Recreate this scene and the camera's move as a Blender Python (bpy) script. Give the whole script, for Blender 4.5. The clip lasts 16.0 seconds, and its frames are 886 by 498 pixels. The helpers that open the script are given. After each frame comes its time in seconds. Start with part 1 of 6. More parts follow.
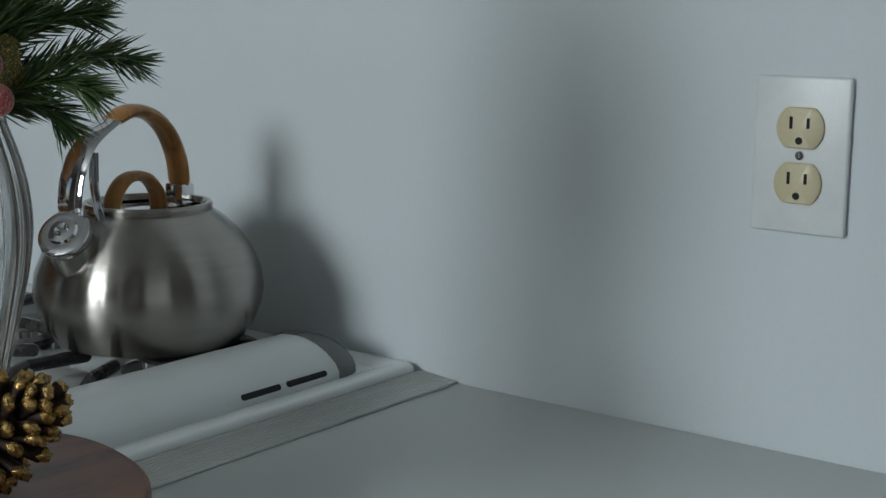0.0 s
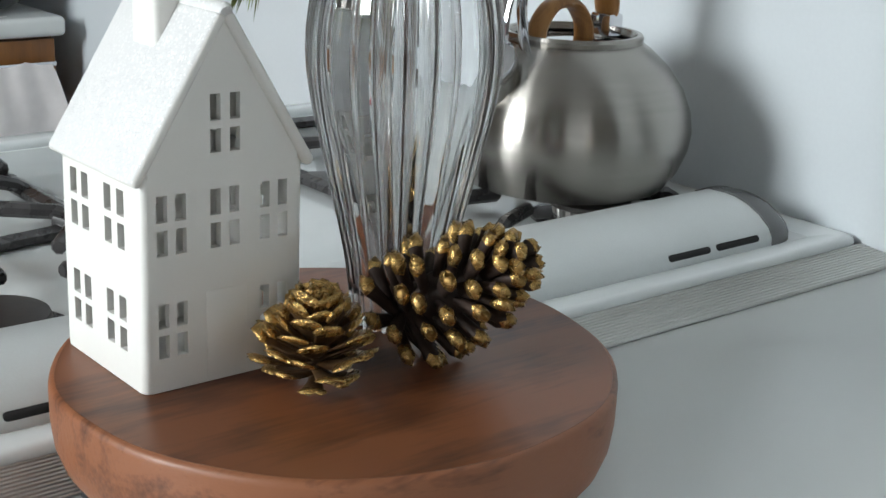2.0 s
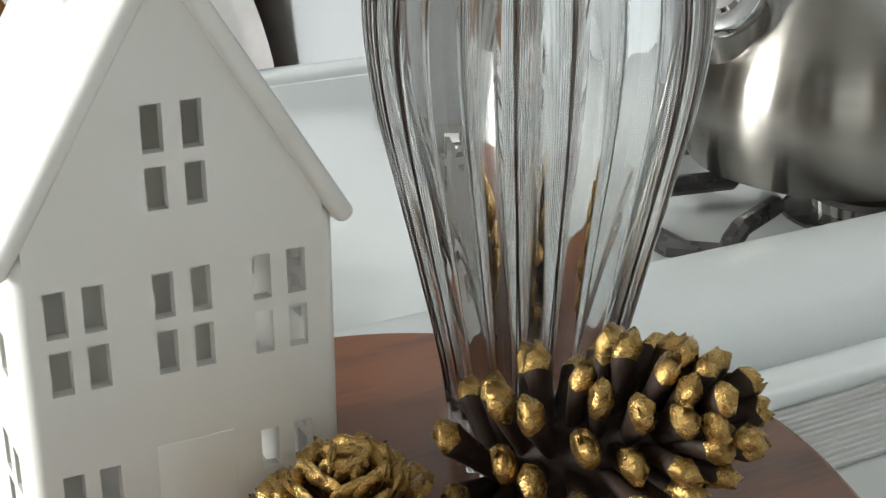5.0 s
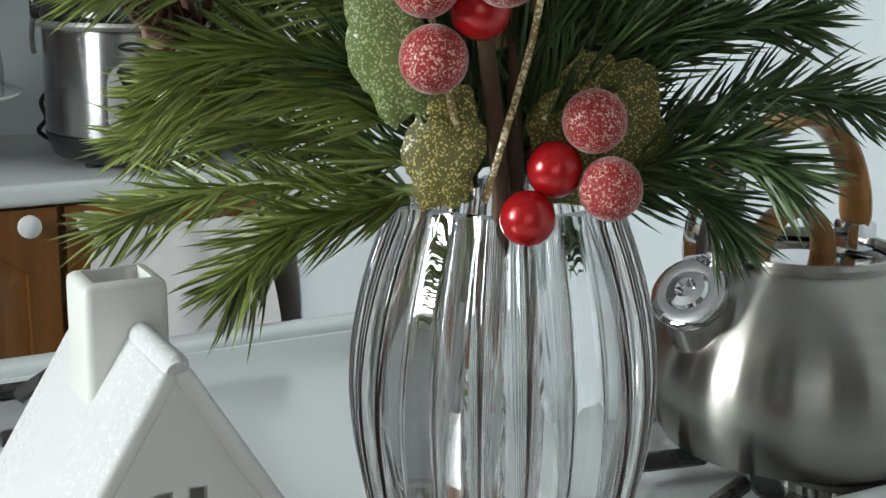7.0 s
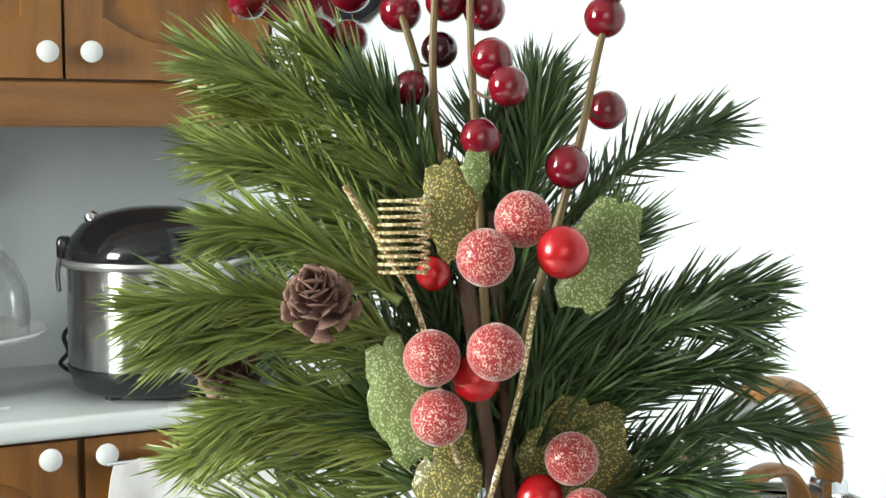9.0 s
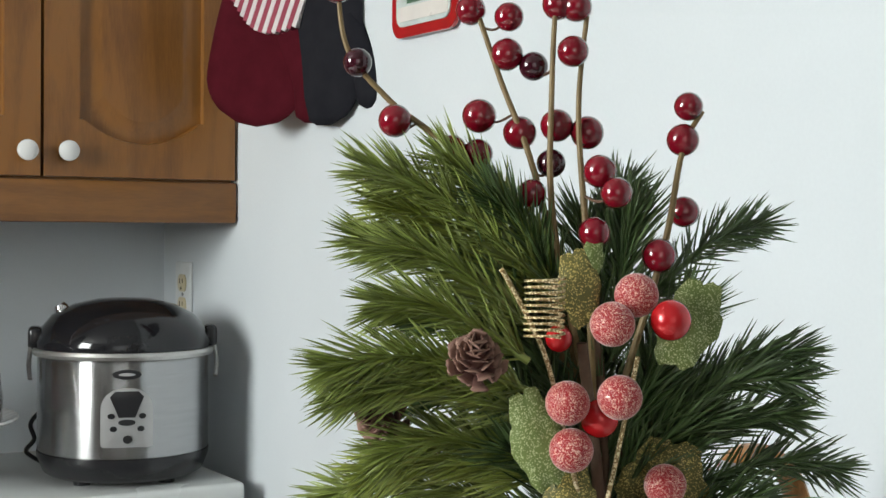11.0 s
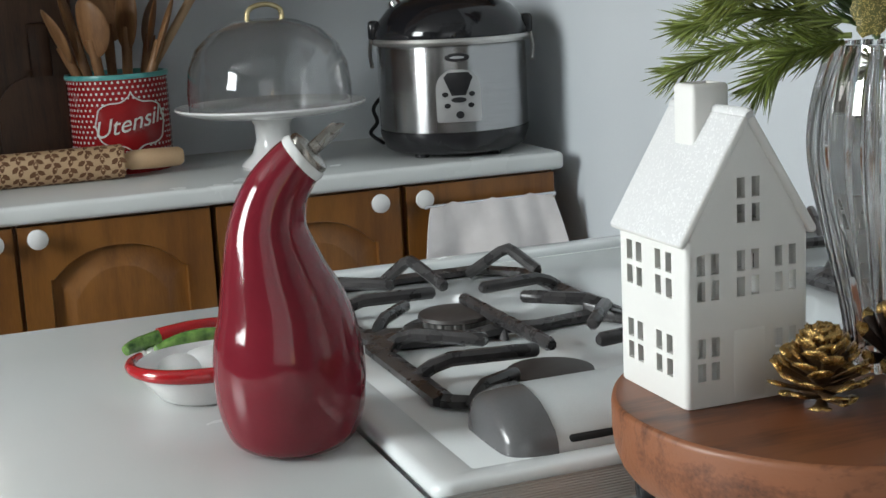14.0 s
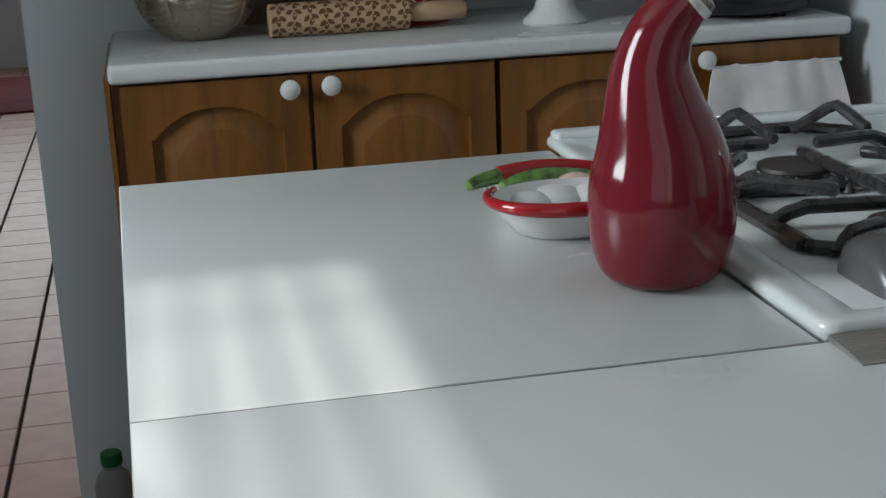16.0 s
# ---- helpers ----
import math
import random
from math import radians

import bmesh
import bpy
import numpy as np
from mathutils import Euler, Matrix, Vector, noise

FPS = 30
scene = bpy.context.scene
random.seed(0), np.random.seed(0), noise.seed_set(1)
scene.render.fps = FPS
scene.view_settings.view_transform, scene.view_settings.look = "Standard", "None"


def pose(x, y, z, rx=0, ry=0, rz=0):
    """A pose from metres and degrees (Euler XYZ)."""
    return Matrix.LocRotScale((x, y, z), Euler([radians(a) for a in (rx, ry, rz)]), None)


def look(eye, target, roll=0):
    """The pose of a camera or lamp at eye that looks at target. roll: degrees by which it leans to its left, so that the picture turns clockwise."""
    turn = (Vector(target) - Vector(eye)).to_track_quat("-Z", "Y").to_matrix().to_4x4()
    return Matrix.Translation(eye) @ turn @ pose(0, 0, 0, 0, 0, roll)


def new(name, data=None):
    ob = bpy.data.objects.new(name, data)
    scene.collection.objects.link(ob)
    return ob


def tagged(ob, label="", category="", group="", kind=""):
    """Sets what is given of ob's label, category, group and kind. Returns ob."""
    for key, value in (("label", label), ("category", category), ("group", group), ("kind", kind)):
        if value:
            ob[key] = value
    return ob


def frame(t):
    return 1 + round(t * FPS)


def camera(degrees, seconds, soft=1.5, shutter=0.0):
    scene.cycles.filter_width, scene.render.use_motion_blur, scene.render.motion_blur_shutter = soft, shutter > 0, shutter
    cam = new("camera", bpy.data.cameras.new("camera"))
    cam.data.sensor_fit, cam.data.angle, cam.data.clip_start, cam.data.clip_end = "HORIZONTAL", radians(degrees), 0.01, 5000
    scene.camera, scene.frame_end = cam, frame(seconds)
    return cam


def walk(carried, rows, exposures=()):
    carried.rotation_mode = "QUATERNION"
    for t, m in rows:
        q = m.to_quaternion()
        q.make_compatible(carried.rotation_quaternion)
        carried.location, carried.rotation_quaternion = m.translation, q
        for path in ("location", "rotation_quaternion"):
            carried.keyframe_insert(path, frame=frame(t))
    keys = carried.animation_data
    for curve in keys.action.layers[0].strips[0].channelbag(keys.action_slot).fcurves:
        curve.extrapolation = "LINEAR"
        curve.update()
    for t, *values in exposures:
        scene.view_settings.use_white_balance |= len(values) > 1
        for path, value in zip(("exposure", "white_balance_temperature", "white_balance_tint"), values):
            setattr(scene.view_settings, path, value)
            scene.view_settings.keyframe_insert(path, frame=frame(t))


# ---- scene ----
cam = camera(35.5, 16.0)
PATH = [
    (0, (-0.914, -0.717, 1.214), (0.655, 0.473, 0.869), 0.6),
    (0.5, (-0.938, -0.709, 1.234), (0.471, 0.647, 0.815), 1.0),
    (1, (-0.963, -0.681, 1.222), (0.358, 0.75, 0.767), 1.8),
    (1.5, (-0.947, -0.651, 1.211), (0.293, 0.825, 0.68), 2.5),
    (2, (-0.893, -0.578, 1.2), (0.327, 0.892, 0.608), 2.4),
    (2.5, (-0.853, -0.499, 1.193), (0.379, 0.945, 0.565), 2.2),
    (3, (-0.809, -0.441, 1.175), (0.385, 1.019, 0.509), 1.8),
    (5.5, (-0.688, -0.378, 1.17), (0.168, 1.283, 0.458), -0.3),
    (6, (-0.69, -0.388, 1.193), (0.196, 1.295, 0.575), -0.4),
    (6.5, (-0.695, -0.402, 1.214), (0.209, 1.3, 0.68), 0.1),
    (7, (-0.704, -0.414, 1.234), (0.214, 1.301, 0.77), 0.5),
    (7.5, (-0.711, -0.429, 1.253), (0.21, 1.303, 0.863), 0.3),
    (8, (-0.714, -0.438, 1.268), (0.202, 1.312, 0.955), 0.4),
    (8.5, (-0.722, -0.456, 1.288), (0.194, 1.305, 1.045), 0.1),
    (11, (-0.87, -0.538, 1.287), (0.191, 1.157, 1.251), 0.5),
    (11.5, (-0.914, -0.539, 1.272), (0.178, 1.134, 1.173), 0.3),
    (12, (-0.935, -0.56, 1.262), (0.139, 1.121, 1.121), -0.7),
    (12.5, (-0.944, -0.621, 1.249), (0.025, 1.118, 1.054), -1.8),
    (13, (-0.972, -0.677, 1.225), (-0.084, 1.089, 0.921), -2.2),
    (13.5, (-0.997, -0.708, 1.216), (-0.21, 1.096, 0.859), -2.9),
    (14, (-1.017, -0.722, 1.206), (-0.338, 1.118, 0.813), -2.9),
    (14.5, (-1.028, -0.717, 1.199), (-0.455, 1.151, 0.774), -2.7),
    (15, (-1.072, -0.702, 1.188), (-0.576, 1.179, 0.725), -2.4),
    (15.5, (-1.115, -0.708, 1.19), (-0.696, 1.177, 0.668), -2.6),
    (16, (-1.136, -0.716, 1.193), (-0.756, 1.167, 0.633), -2.3),
]
walk(cam, [(t, look(eye, target, roll)) for t, eye, target, roll in PATH], exposures=(
    (0.0, -1.16, 6300, 6), (0.5, -0.79, 6300, 7), (1.0, -0.48, 6400, 9), (1.5, -0.27, 6450, 10), (2.5, -0.04, 6550, 10), (5.5, 0.20, 6950, 10), (6.0, -0.05, 6650, 8),
    (6.5, -0.37, 6500, 6), (7.0, -0.26, 6500, 6), (7.5, -0.08, 6500, 5), (8.0, 0.45, 6600, 5), (8.5, 0.82, 6750, 5), (11.0, 0.07, 6800, 9), (12.0, 0.05, 6700, 8),
    (12.5, 0.05, 6700, 9), (13.0, -0.12, 6700, 10), (14.0, -0.30, 6550, 10), (14.5, -0.31, 6500, 10), (15.0, -0.35, 6400, 9), (15.5, -0.62, 6350, 8), (16.0, -0.96, 6250, 8)))

# ---------- world, sun, window light ----------
world = bpy.data.worlds.new("world")
scene.world = world
world.use_nodes = True
wn = world.node_tree.nodes
sky = wn.new("ShaderNodeTexSky")
sky.sky_type, sky.sun_disc = "NISHITA", False
sky.sun_elevation, sky.sun_rotation = radians(30), radians(180)
world.node_tree.links.new(sky.outputs[0], wn["Background"].inputs[0])
wn["Background"].inputs[1].default_value = 0.12

sun = new("sun", bpy.data.lights.new("sun", "SUN"))
sun.data.energy, sun.data.angle, sun.data.color = 5.0, radians(0.7), (1.0, 0.95, 0.88)
sun.matrix_world = look((-1.1, -3.0, 0.9 + 3.25 * math.tan(radians(30))), (-1.1, 0.25, 0.9))


def window_lamp(name, eye, target, w, h, watts, color):
    l = new(name, bpy.data.lights.new(name, "AREA"))
    l.data.shape, l.data.size, l.data.size_y = "RECTANGLE", w, h
    l.data.energy, l.data.color = watts, color
    l.matrix_world = look(eye, target)


window_lamp("window_light_left", (-3.12, 0.36, 1.78), (0, 0.10, 1.25), 0.85, 0.95, 92, (0.91, 0.97, 0.98))
window_lamp("window_light_rear", (-1.75, -1.98, 1.5), (-1.75, 0, 1.35), 1.2, 1.1, 2.5, (0.92, 0.97, 1.0))
window_lamp("window_light_hall", (-1.9, 7.75, 1.3), (-1.9, 0, 0.6), 1.2, 1.2, 28, (1.0, 0.95, 0.9))


# ---------- materials ----------
def rgba(c):
    return (c[0], c[1], c[2], 1.0)


def mat(name, c1, c2=None, rough=0.5, metal=0.0, scale=30.0, fine=400.0, bump=0.05, depth=0.001, stretch=(1, 1, 1),
        trans=0.0, ior=1.5, rough_var=0.08, coat=0.0, island=0.0):
    """Two colours mixed by noise at two scales, with a fine relief."""
    m = bpy.data.materials.new(name)
    m.use_nodes = True
    n, l = m.node_tree.nodes, m.node_tree.links
    b = n["Principled BSDF"]
    c2 = c2 or tuple(v * 0.88 for v in c1)
    tc, mp = n.new("ShaderNodeTexCoord"), n.new("ShaderNodeMapping")
    mp.inputs["Scale"].default_value = stretch
    l.new(tc.outputs["Object"], mp.inputs["Vector"])
    big, small = n.new("ShaderNodeTexNoise"), n.new("ShaderNodeTexNoise")
    big.inputs["Scale"].default_value, big.inputs["Detail"].default_value = scale, 5
    small.inputs["Scale"].default_value, small.inputs["Detail"].default_value = fine, 3
    for t in (big, small):
        l.new(mp.outputs[0], t.inputs["Vector"])
    add = n.new("ShaderNodeMath")
    add.operation = "MULTIPLY_ADD"
    add.inputs[1].default_value = 0.35
    l.new(small.outputs[0], add.inputs[0])
    l.new(big.outputs[0], add.inputs[2])
    ramp = n.new("ShaderNodeValToRGB")
    ramp.color_ramp.elements[0].position, ramp.color_ramp.elements[1].position = 0.42, 0.9
    ramp.color_ramp.elements[0].color, ramp.color_ramp.elements[1].color = rgba(c1), rgba(c2)
    l.new(add.outputs[0], ramp.inputs[0])
    col = ramp.outputs[0]
    if island:
        geo, hsv, mr = n.new("ShaderNodeNewGeometry"), n.new("ShaderNodeHueSaturation"), n.new("ShaderNodeMapRange")
        mr.inputs["To Min"].default_value, mr.inputs["To Max"].default_value = 1 - island, 1 + island
        l.new(geo.outputs["Random Per Island"], mr.inputs["Value"])
        l.new(mr.outputs[0], hsv.inputs["Value"])
        l.new(col, hsv.inputs["Color"])
        col = hsv.outputs[0]
    l.new(col, b.inputs["Base Color"])
    rr = n.new("ShaderNodeMapRange")
    rr.inputs["To Min"].default_value, rr.inputs["To Max"].default_value = max(0.0, rough - rough_var), min(1.0, rough + rough_var)
    l.new(big.outputs[0], rr.inputs["Value"])
    l.new(rr.outputs[0], b.inputs["Roughness"])
    b.inputs["Metallic"].default_value = metal
    b.inputs["Transmission Weight"].default_value = trans
    b.inputs["IOR"].default_value = ior
    b.inputs["Coat Weight"].default_value = coat
    if bump:
        bp = n.new("ShaderNodeBump")
        bp.inputs["Strength"].default_value, bp.inputs["Distance"].default_value = bump, depth
        l.new(add.outputs[0], bp.inputs["Height"])
        l.new(bp.outputs[0], b.inputs["Normal"])
    return m


def wood_mat(name, dark, light, axis="x", rough=0.4, bands=22.0, ring=False, vary=0.0, coat=0.1, bump=0.12, lo=0.62, hi=1.0, blot_scale=7.0, blot_w=0.5):
    """Grain lines along one axis, bent by noise, with fine pores."""
    m = bpy.data.materials.new(name)
    m.use_nodes = True
    n, l = m.node_tree.nodes, m.node_tree.links
    b = n["Principled BSDF"]
    tc, mp = n.new("ShaderNodeTexCoord"), n.new("ShaderNodeMapping")
    s = {"x": (0.12, 1, 1), "y": (1, 0.12, 1), "z": (1, 1, 0.12)}[axis]
    mp.inputs["Scale"].default_value = s
    l.new(tc.outputs["Object"], mp.inputs["Vector"])
    wave, pores, blot = n.new("ShaderNodeTexNoise"), n.new("ShaderNodeTexNoise"), n.new("ShaderNodeTexNoise")
    for t, sc, d in ((wave, bands, 6), (pores, bands * 18, 2), (blot, blot_scale, 4)):
        t.inputs["Scale"].default_value, t.inputs["Detail"].default_value = sc, d
        l.new((tc.outputs["Object"] if t is blot else mp.outputs[0]), t.inputs["Vector"])
    wave.inputs["Distortion"].default_value = 1.2
    a1, a2 = n.new("ShaderNodeMath"), n.new("ShaderNodeMath")
    a1.operation = a2.operation = "MULTIPLY_ADD"
    a1.inputs[1].default_value, a2.inputs[1].default_value = 0.3, blot_w
    l.new(pores.outputs[0], a1.inputs[0])
    l.new(wave.outputs[0], a1.inputs[2])
    l.new(blot.outputs[0], a2.inputs[0])
    l.new(a1.outputs[0], a2.inputs[2])
    ramp = n.new("ShaderNodeValToRGB")
    e = ramp.color_ramp.elements
    e[0].position, e[1].position = lo, hi
    e[0].color, e[1].color = rgba(dark), rgba(light)
    l.new(a2.outputs[0], ramp.inputs[0])
    l.new(ramp.outputs[0], b.inputs["Base Color"])
    b.inputs["Roughness"].default_value = rough
    b.inputs["Coat Weight"].default_value = coat
    b.inputs["Coat Roughness"].default_value = 0.25
    bp = n.new("ShaderNodeBump")
    bp.inputs["Strength"].default_value, bp.inputs["Distance"].default_value = bump, 0.0006
    l.new(a1.outputs[0], bp.inputs["Height"])
    l.new(bp.outputs[0], b.inputs["Normal"])
    return m


def glitter_mat(name, c1, c2, spark, scale=1500.0, rough=0.6, share=0.62, bump=0.6, sheen=0.0, depth=0.0005):
    """A frosted coat: small grains, some of them bright and shiny."""
    m = bpy.data.materials.new(name)
    m.use_nodes = True
    n, l = m.node_tree.nodes, m.node_tree.links
    b = n["Principled BSDF"]
    tc = n.new("ShaderNodeTexCoord")
    v, nz = n.new("ShaderNodeTexVoronoi"), n.new("ShaderNodeTexNoise")
    v.inputs["Scale"].default_value = scale
    nz.inputs["Scale"].default_value, nz.inputs["Detail"].default_value = 90, 4
    l.new(tc.outputs["Object"], v.inputs["Vector"])
    l.new(tc.outputs["Object"], nz.inputs["Vector"])
    base, mix = n.new("ShaderNodeMix"), n.new("ShaderNodeMix")
    base.data_type = mix.data_type = "RGBA"
    base.inputs[6].default_value, base.inputs[7].default_value = rgba(c1), rgba(c2)
    l.new(nz.outputs[0], base.inputs[0])
    sep, cut = n.new("ShaderNodeSeparateColor"), n.new("ShaderNodeMath")
    cut.operation = "GREATER_THAN"
    cut.inputs[1].default_value = share
    l.new(v.outputs["Color"], sep.inputs[0])
    l.new(sep.outputs[0], cut.inputs[0])
    l.new(cut.outputs[0], mix.inputs[0])
    l.new(base.outputs[2], mix.inputs[6])
    mix.inputs[7].default_value = rgba(spark)
    l.new(mix.outputs[2], b.inputs["Base Color"])
    rg = n.new("ShaderNodeMapRange")
    rg.inputs["To Min"].default_value, rg.inputs["To Max"].default_value = rough, 0.18
    l.new(cut.outputs[0], rg.inputs["Value"])
    l.new(rg.outputs[0], b.inputs["Roughness"])
    bp = n.new("ShaderNodeBump")
    bp.inputs["Strength"].default_value, bp.inputs["Distance"].default_value = bump, depth
    b.inputs["Sheen Weight"].default_value, b.inputs["Sheen Roughness"].default_value = sheen, 0.35
    l.new(sep.outputs[1], bp.inputs["Height"])
    l.new(bp.outputs[0], b.inputs["Normal"])
    return m


def glass_mat(name, tint=(1, 1, 1), rough=0.0, ior=1.5):
    m = bpy.data.materials.new(name)
    m.use_nodes = True
    b = m.node_tree.nodes["Principled BSDF"]
    b.inputs["Base Color"].default_value = rgba(tint)
    b.inputs["Roughness"].default_value = rough
    b.inputs["Transmission Weight"].default_value = 1.0
    b.inputs["IOR"].default_value = ior
    return m


M = {}
M["wall"] = mat("wall_paint", (0.66, 0.70, 0.73), (0.61, 0.65, 0.68), 0.7, scale=3, fine=260, bump=0.12, depth=0.0006)
# Unseen ceiling and window walls, kept dark to hold down bounce light.
M["ceiling"] = mat("ceiling_paint", (0.50, 0.50, 0.49), rough=0.8, scale=2, fine=150)
M["far_wall"] = mat("dimmed_wall_paint", (0.24, 0.22, 0.20), (0.20, 0.19, 0.17), 0.8, scale=3, fine=200, bump=0.1)
M["light_blocker"] = mat("light_blocker_paint", (0.38, 0.35, 0.33), (0.34, 0.31, 0.29), 0.8, scale=3, fine=200, bump=0.1)
M["laminate"] = mat("white_laminate", (0.70, 0.72, 0.71), (0.66, 0.68, 0.67), 0.26, scale=5, fine=900, bump=0.015, rough_var=0.04)
M["laminate_edge"] = mat("laminate_edge", (0.70, 0.71, 0.70), rough=0.35)
M["enamel"] = mat("white_enamel", (0.74, 0.77, 0.77), (0.70, 0.73, 0.73), 0.16, scale=6, fine=500, bump=0.01, coat=0.3)
M["vent_paint"] = mat("vent_white_paint", (0.66, 0.69, 0.69), rough=0.38, scale=8, fine=700, bump=0.03)
M["grey_cap"] = mat("grey_plastic", (0.12, 0.12, 0.125), (0.10, 0.10, 0.10), 0.22, scale=12, fine=600, bump=0.02)
M["iron"] = mat("cast_iron_enamel", (0.022, 0.021, 0.022), (0.056, 0.052, 0.052), 0.28, scale=60, fine=900, bump=0.25)
M["burner"] = mat("burner_cap", (0.035, 0.029, 0.027), (0.06, 0.052, 0.048), 0.5, scale=90, fine=900, bump=0.3)
M["black"] = mat("black_plastic", (0.012, 0.012, 0.014), (0.02, 0.02, 0.022), 0.22, scale=20, bump=0.02)
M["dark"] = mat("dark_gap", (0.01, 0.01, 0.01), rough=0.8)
M["alu"] = mat("ribbed_aluminium", (0.62, 0.61, 0.59), (0.45, 0.44, 0.42), 0.35, 0.9, scale=40, fine=600, bump=0.1, stretch=(0.1, 1, 1))
M["steel"] = mat("brushed_steel", (0.37, 0.35, 0.32), (0.33, 0.31, 0.285), 0.25, 1.0, scale=16, fine=500, bump=0.012, depth=0.0002, stretch=(1, 1, 14), rough_var=0.04)
b_ = M["steel"].node_tree.nodes["Principled BSDF"]
tan = M["steel"].node_tree.nodes.new("ShaderNodeTangent")
tan.direction_type, tan.axis = "RADIAL", "Z"
M["steel"].node_tree.links.new(tan.outputs[0], b_.inputs["Tangent"])
b_.inputs["Anisotropic"].default_value = 1.0
b_.inputs["Anisotropic Rotation"].default_value = 0.25
M["steel_cool"] = M["steel"].copy()
M["steel_cool"].name = "cool_brushed_steel"
for nd in M["steel_cool"].node_tree.nodes:
    if nd.type == "VALTORGB":
        nd.color_ramp.elements[0].color, nd.color_ramp.elements[1].color = rgba((0.44, 0.44, 0.445)), rgba((0.40, 0.40, 0.405))
M["chrome"] = mat("chrome", (0.72, 0.72, 0.74), (0.68, 0.68, 0.70), 0.06, 1.0, bump=0.0, rough_var=0.02)
M["ceramic"] = mat("white_bisque", (0.80, 0.79, 0.76), (0.77, 0.76, 0.73), 0.5, scale=25, fine=700, bump=0.05, coat=0.1)
M["white_gloss"] = mat("white_glaze", (0.78, 0.78, 0.77), rough=0.15, scale=20, bump=0.02)
M["snow_roof"] = glitter_mat("glitter_snow", (0.75, 0.75, 0.745), (0.68, 0.68, 0.685), (0.90, 0.90, 0.90), scale=1000, share=0.82, bump=0.9)
M["red_glaze"] = mat("red_glaze", (0.180, 0.016, 0.027), (0.155, 0.013, 0.022), 0.09, scale=18, fine=300, bump=0.0, coat=0.0)
M["red_glaze"].node_tree.nodes["Principled BSDF"].inputs["Specular IOR Level"].default_value = 0.45
M["cab_wood"] = wood_mat("cabinet_oak", (0.132, 0.047, 0.008), (0.235, 0.094, 0.017), "z", 0.38)
M["cab_wood_x"] = wood_mat("cabinet_oak_rail", (0.132, 0.047, 0.008), (0.235, 0.094, 0.017), "x", 0.38)
M["slice_top"] = wood_mat("slab_face", (0.040, 0.011, 0.005), (0.180, 0.060, 0.022), "x", 0.42, bands=20, coat=0.06, lo=0.72, hi=1.08, blot_scale=16.0, blot_w=0.6)
M["slice_side"] = wood_mat("slab_side", (0.045, 0.012, 0.006), (0.25, 0.090, 0.038), "x", 0.5, bands=24, coat=0.1, bump=0.9, lo=0.72, hi=1.08, blot_scale=22.0, blot_w=0.7)
M["handle_wood"] = wood_mat("handle_beech", (0.17, 0.065, 0.015), (0.42, 0.20, 0.06), "z", 0.35, bands=60)
M["spoon_wood"] = wood_mat("spoon_wood", (0.16, 0.070, 0.026), (0.30, 0.15, 0.062), "z", 0.55, bands=40)
M["board_wood"] = wood_mat("board_wood", (0.042, 0.018, 0.009), (0.115, 0.052, 0.025), "z", 0.5, bands=30)
M["pin_wood"] = mat("pin_beech", (0.58, 0.40, 0.24), (0.50, 0.33, 0.19), 0.55, scale=20, fine=300, bump=0.1)
M["ivory"] = mat("ivory_plastic", (0.62, 0.54, 0.36), rough=0.35, bump=0.02)
M["plate"] = mat("plate_plastic", (0.72, 0.74, 0.75), rough=0.35, bump=0.02)
M["glass"] = glass_mat("crystal", ior=1.54)
M["thin_glass"] = glass_mat("clear_glass")
M["grout"] = mat("grout", (0.10, 0.08, 0.075), rough=0.9)
M["tile"] = mat("terracotta_tile", (0.42, 0.24, 0.19), (0.36, 0.20, 0.16), 0.35, scale=14, fine=250, bump=0.06)
M["towel"] = mat("towel_cotton", (0.80, 0.76, 0.75), (0.72, 0.68, 0.67), 0.95, scale=40, fine=1400, bump=0.5)


# ---------- mesh helpers ----------
def part(name, bm, material, parent, label="", smooth=True, angle=40):
    """Links a bmesh as one mesh object under a thing or a part."""
    me = bpy.data.meshes.new(name)
    bm.to_mesh(me)
    bm.free()
    me.materials.append(material)
    if smooth:
        me.shade_smooth()
        me.set_sharp_from_angle(angle=radians(angle))
    ob = new(name, me)
    ob.parent = parent
    if label:
        ob["label"] = label
    return ob


def share(name, ob, parent, m):
    """Another part on the same mesh, at the pose m."""
    o = new(name, ob.data)
    o.parent = parent
    o.matrix_basis = m
    return o


def thing(name, at, label, category, group="", kind="", rz=0.0):
    e = new(name)
    e.empty_display_size = 0.05
    e.matrix_basis = pose(*at, 0, 0, rz)
    return tagged(e, label, category, group, kind)


def box(bm, x0, x1, y0, y1, z0, z1, bevel=0.0, seg=2):
    r = bmesh.ops.create_cube(bm, size=1.0)
    for v in r["verts"]:
        v.co = ((x0 + x1) / 2 + v.co.x * (x1 - x0), (y0 + y1) / 2 + v.co.y * (y1 - y0), (z0 + z1) / 2 + v.co.z * (z1 - z0))
    if bevel:
        es = list({e for v in r["verts"] for e in v.link_edges})
        bmesh.ops.bevel(bm, geom=es, offset=bevel, segments=seg, affect="EDGES", profile=0.5)
    return bm


def B(*a, **k):
    return box(bmesh.new(), *a, **k)


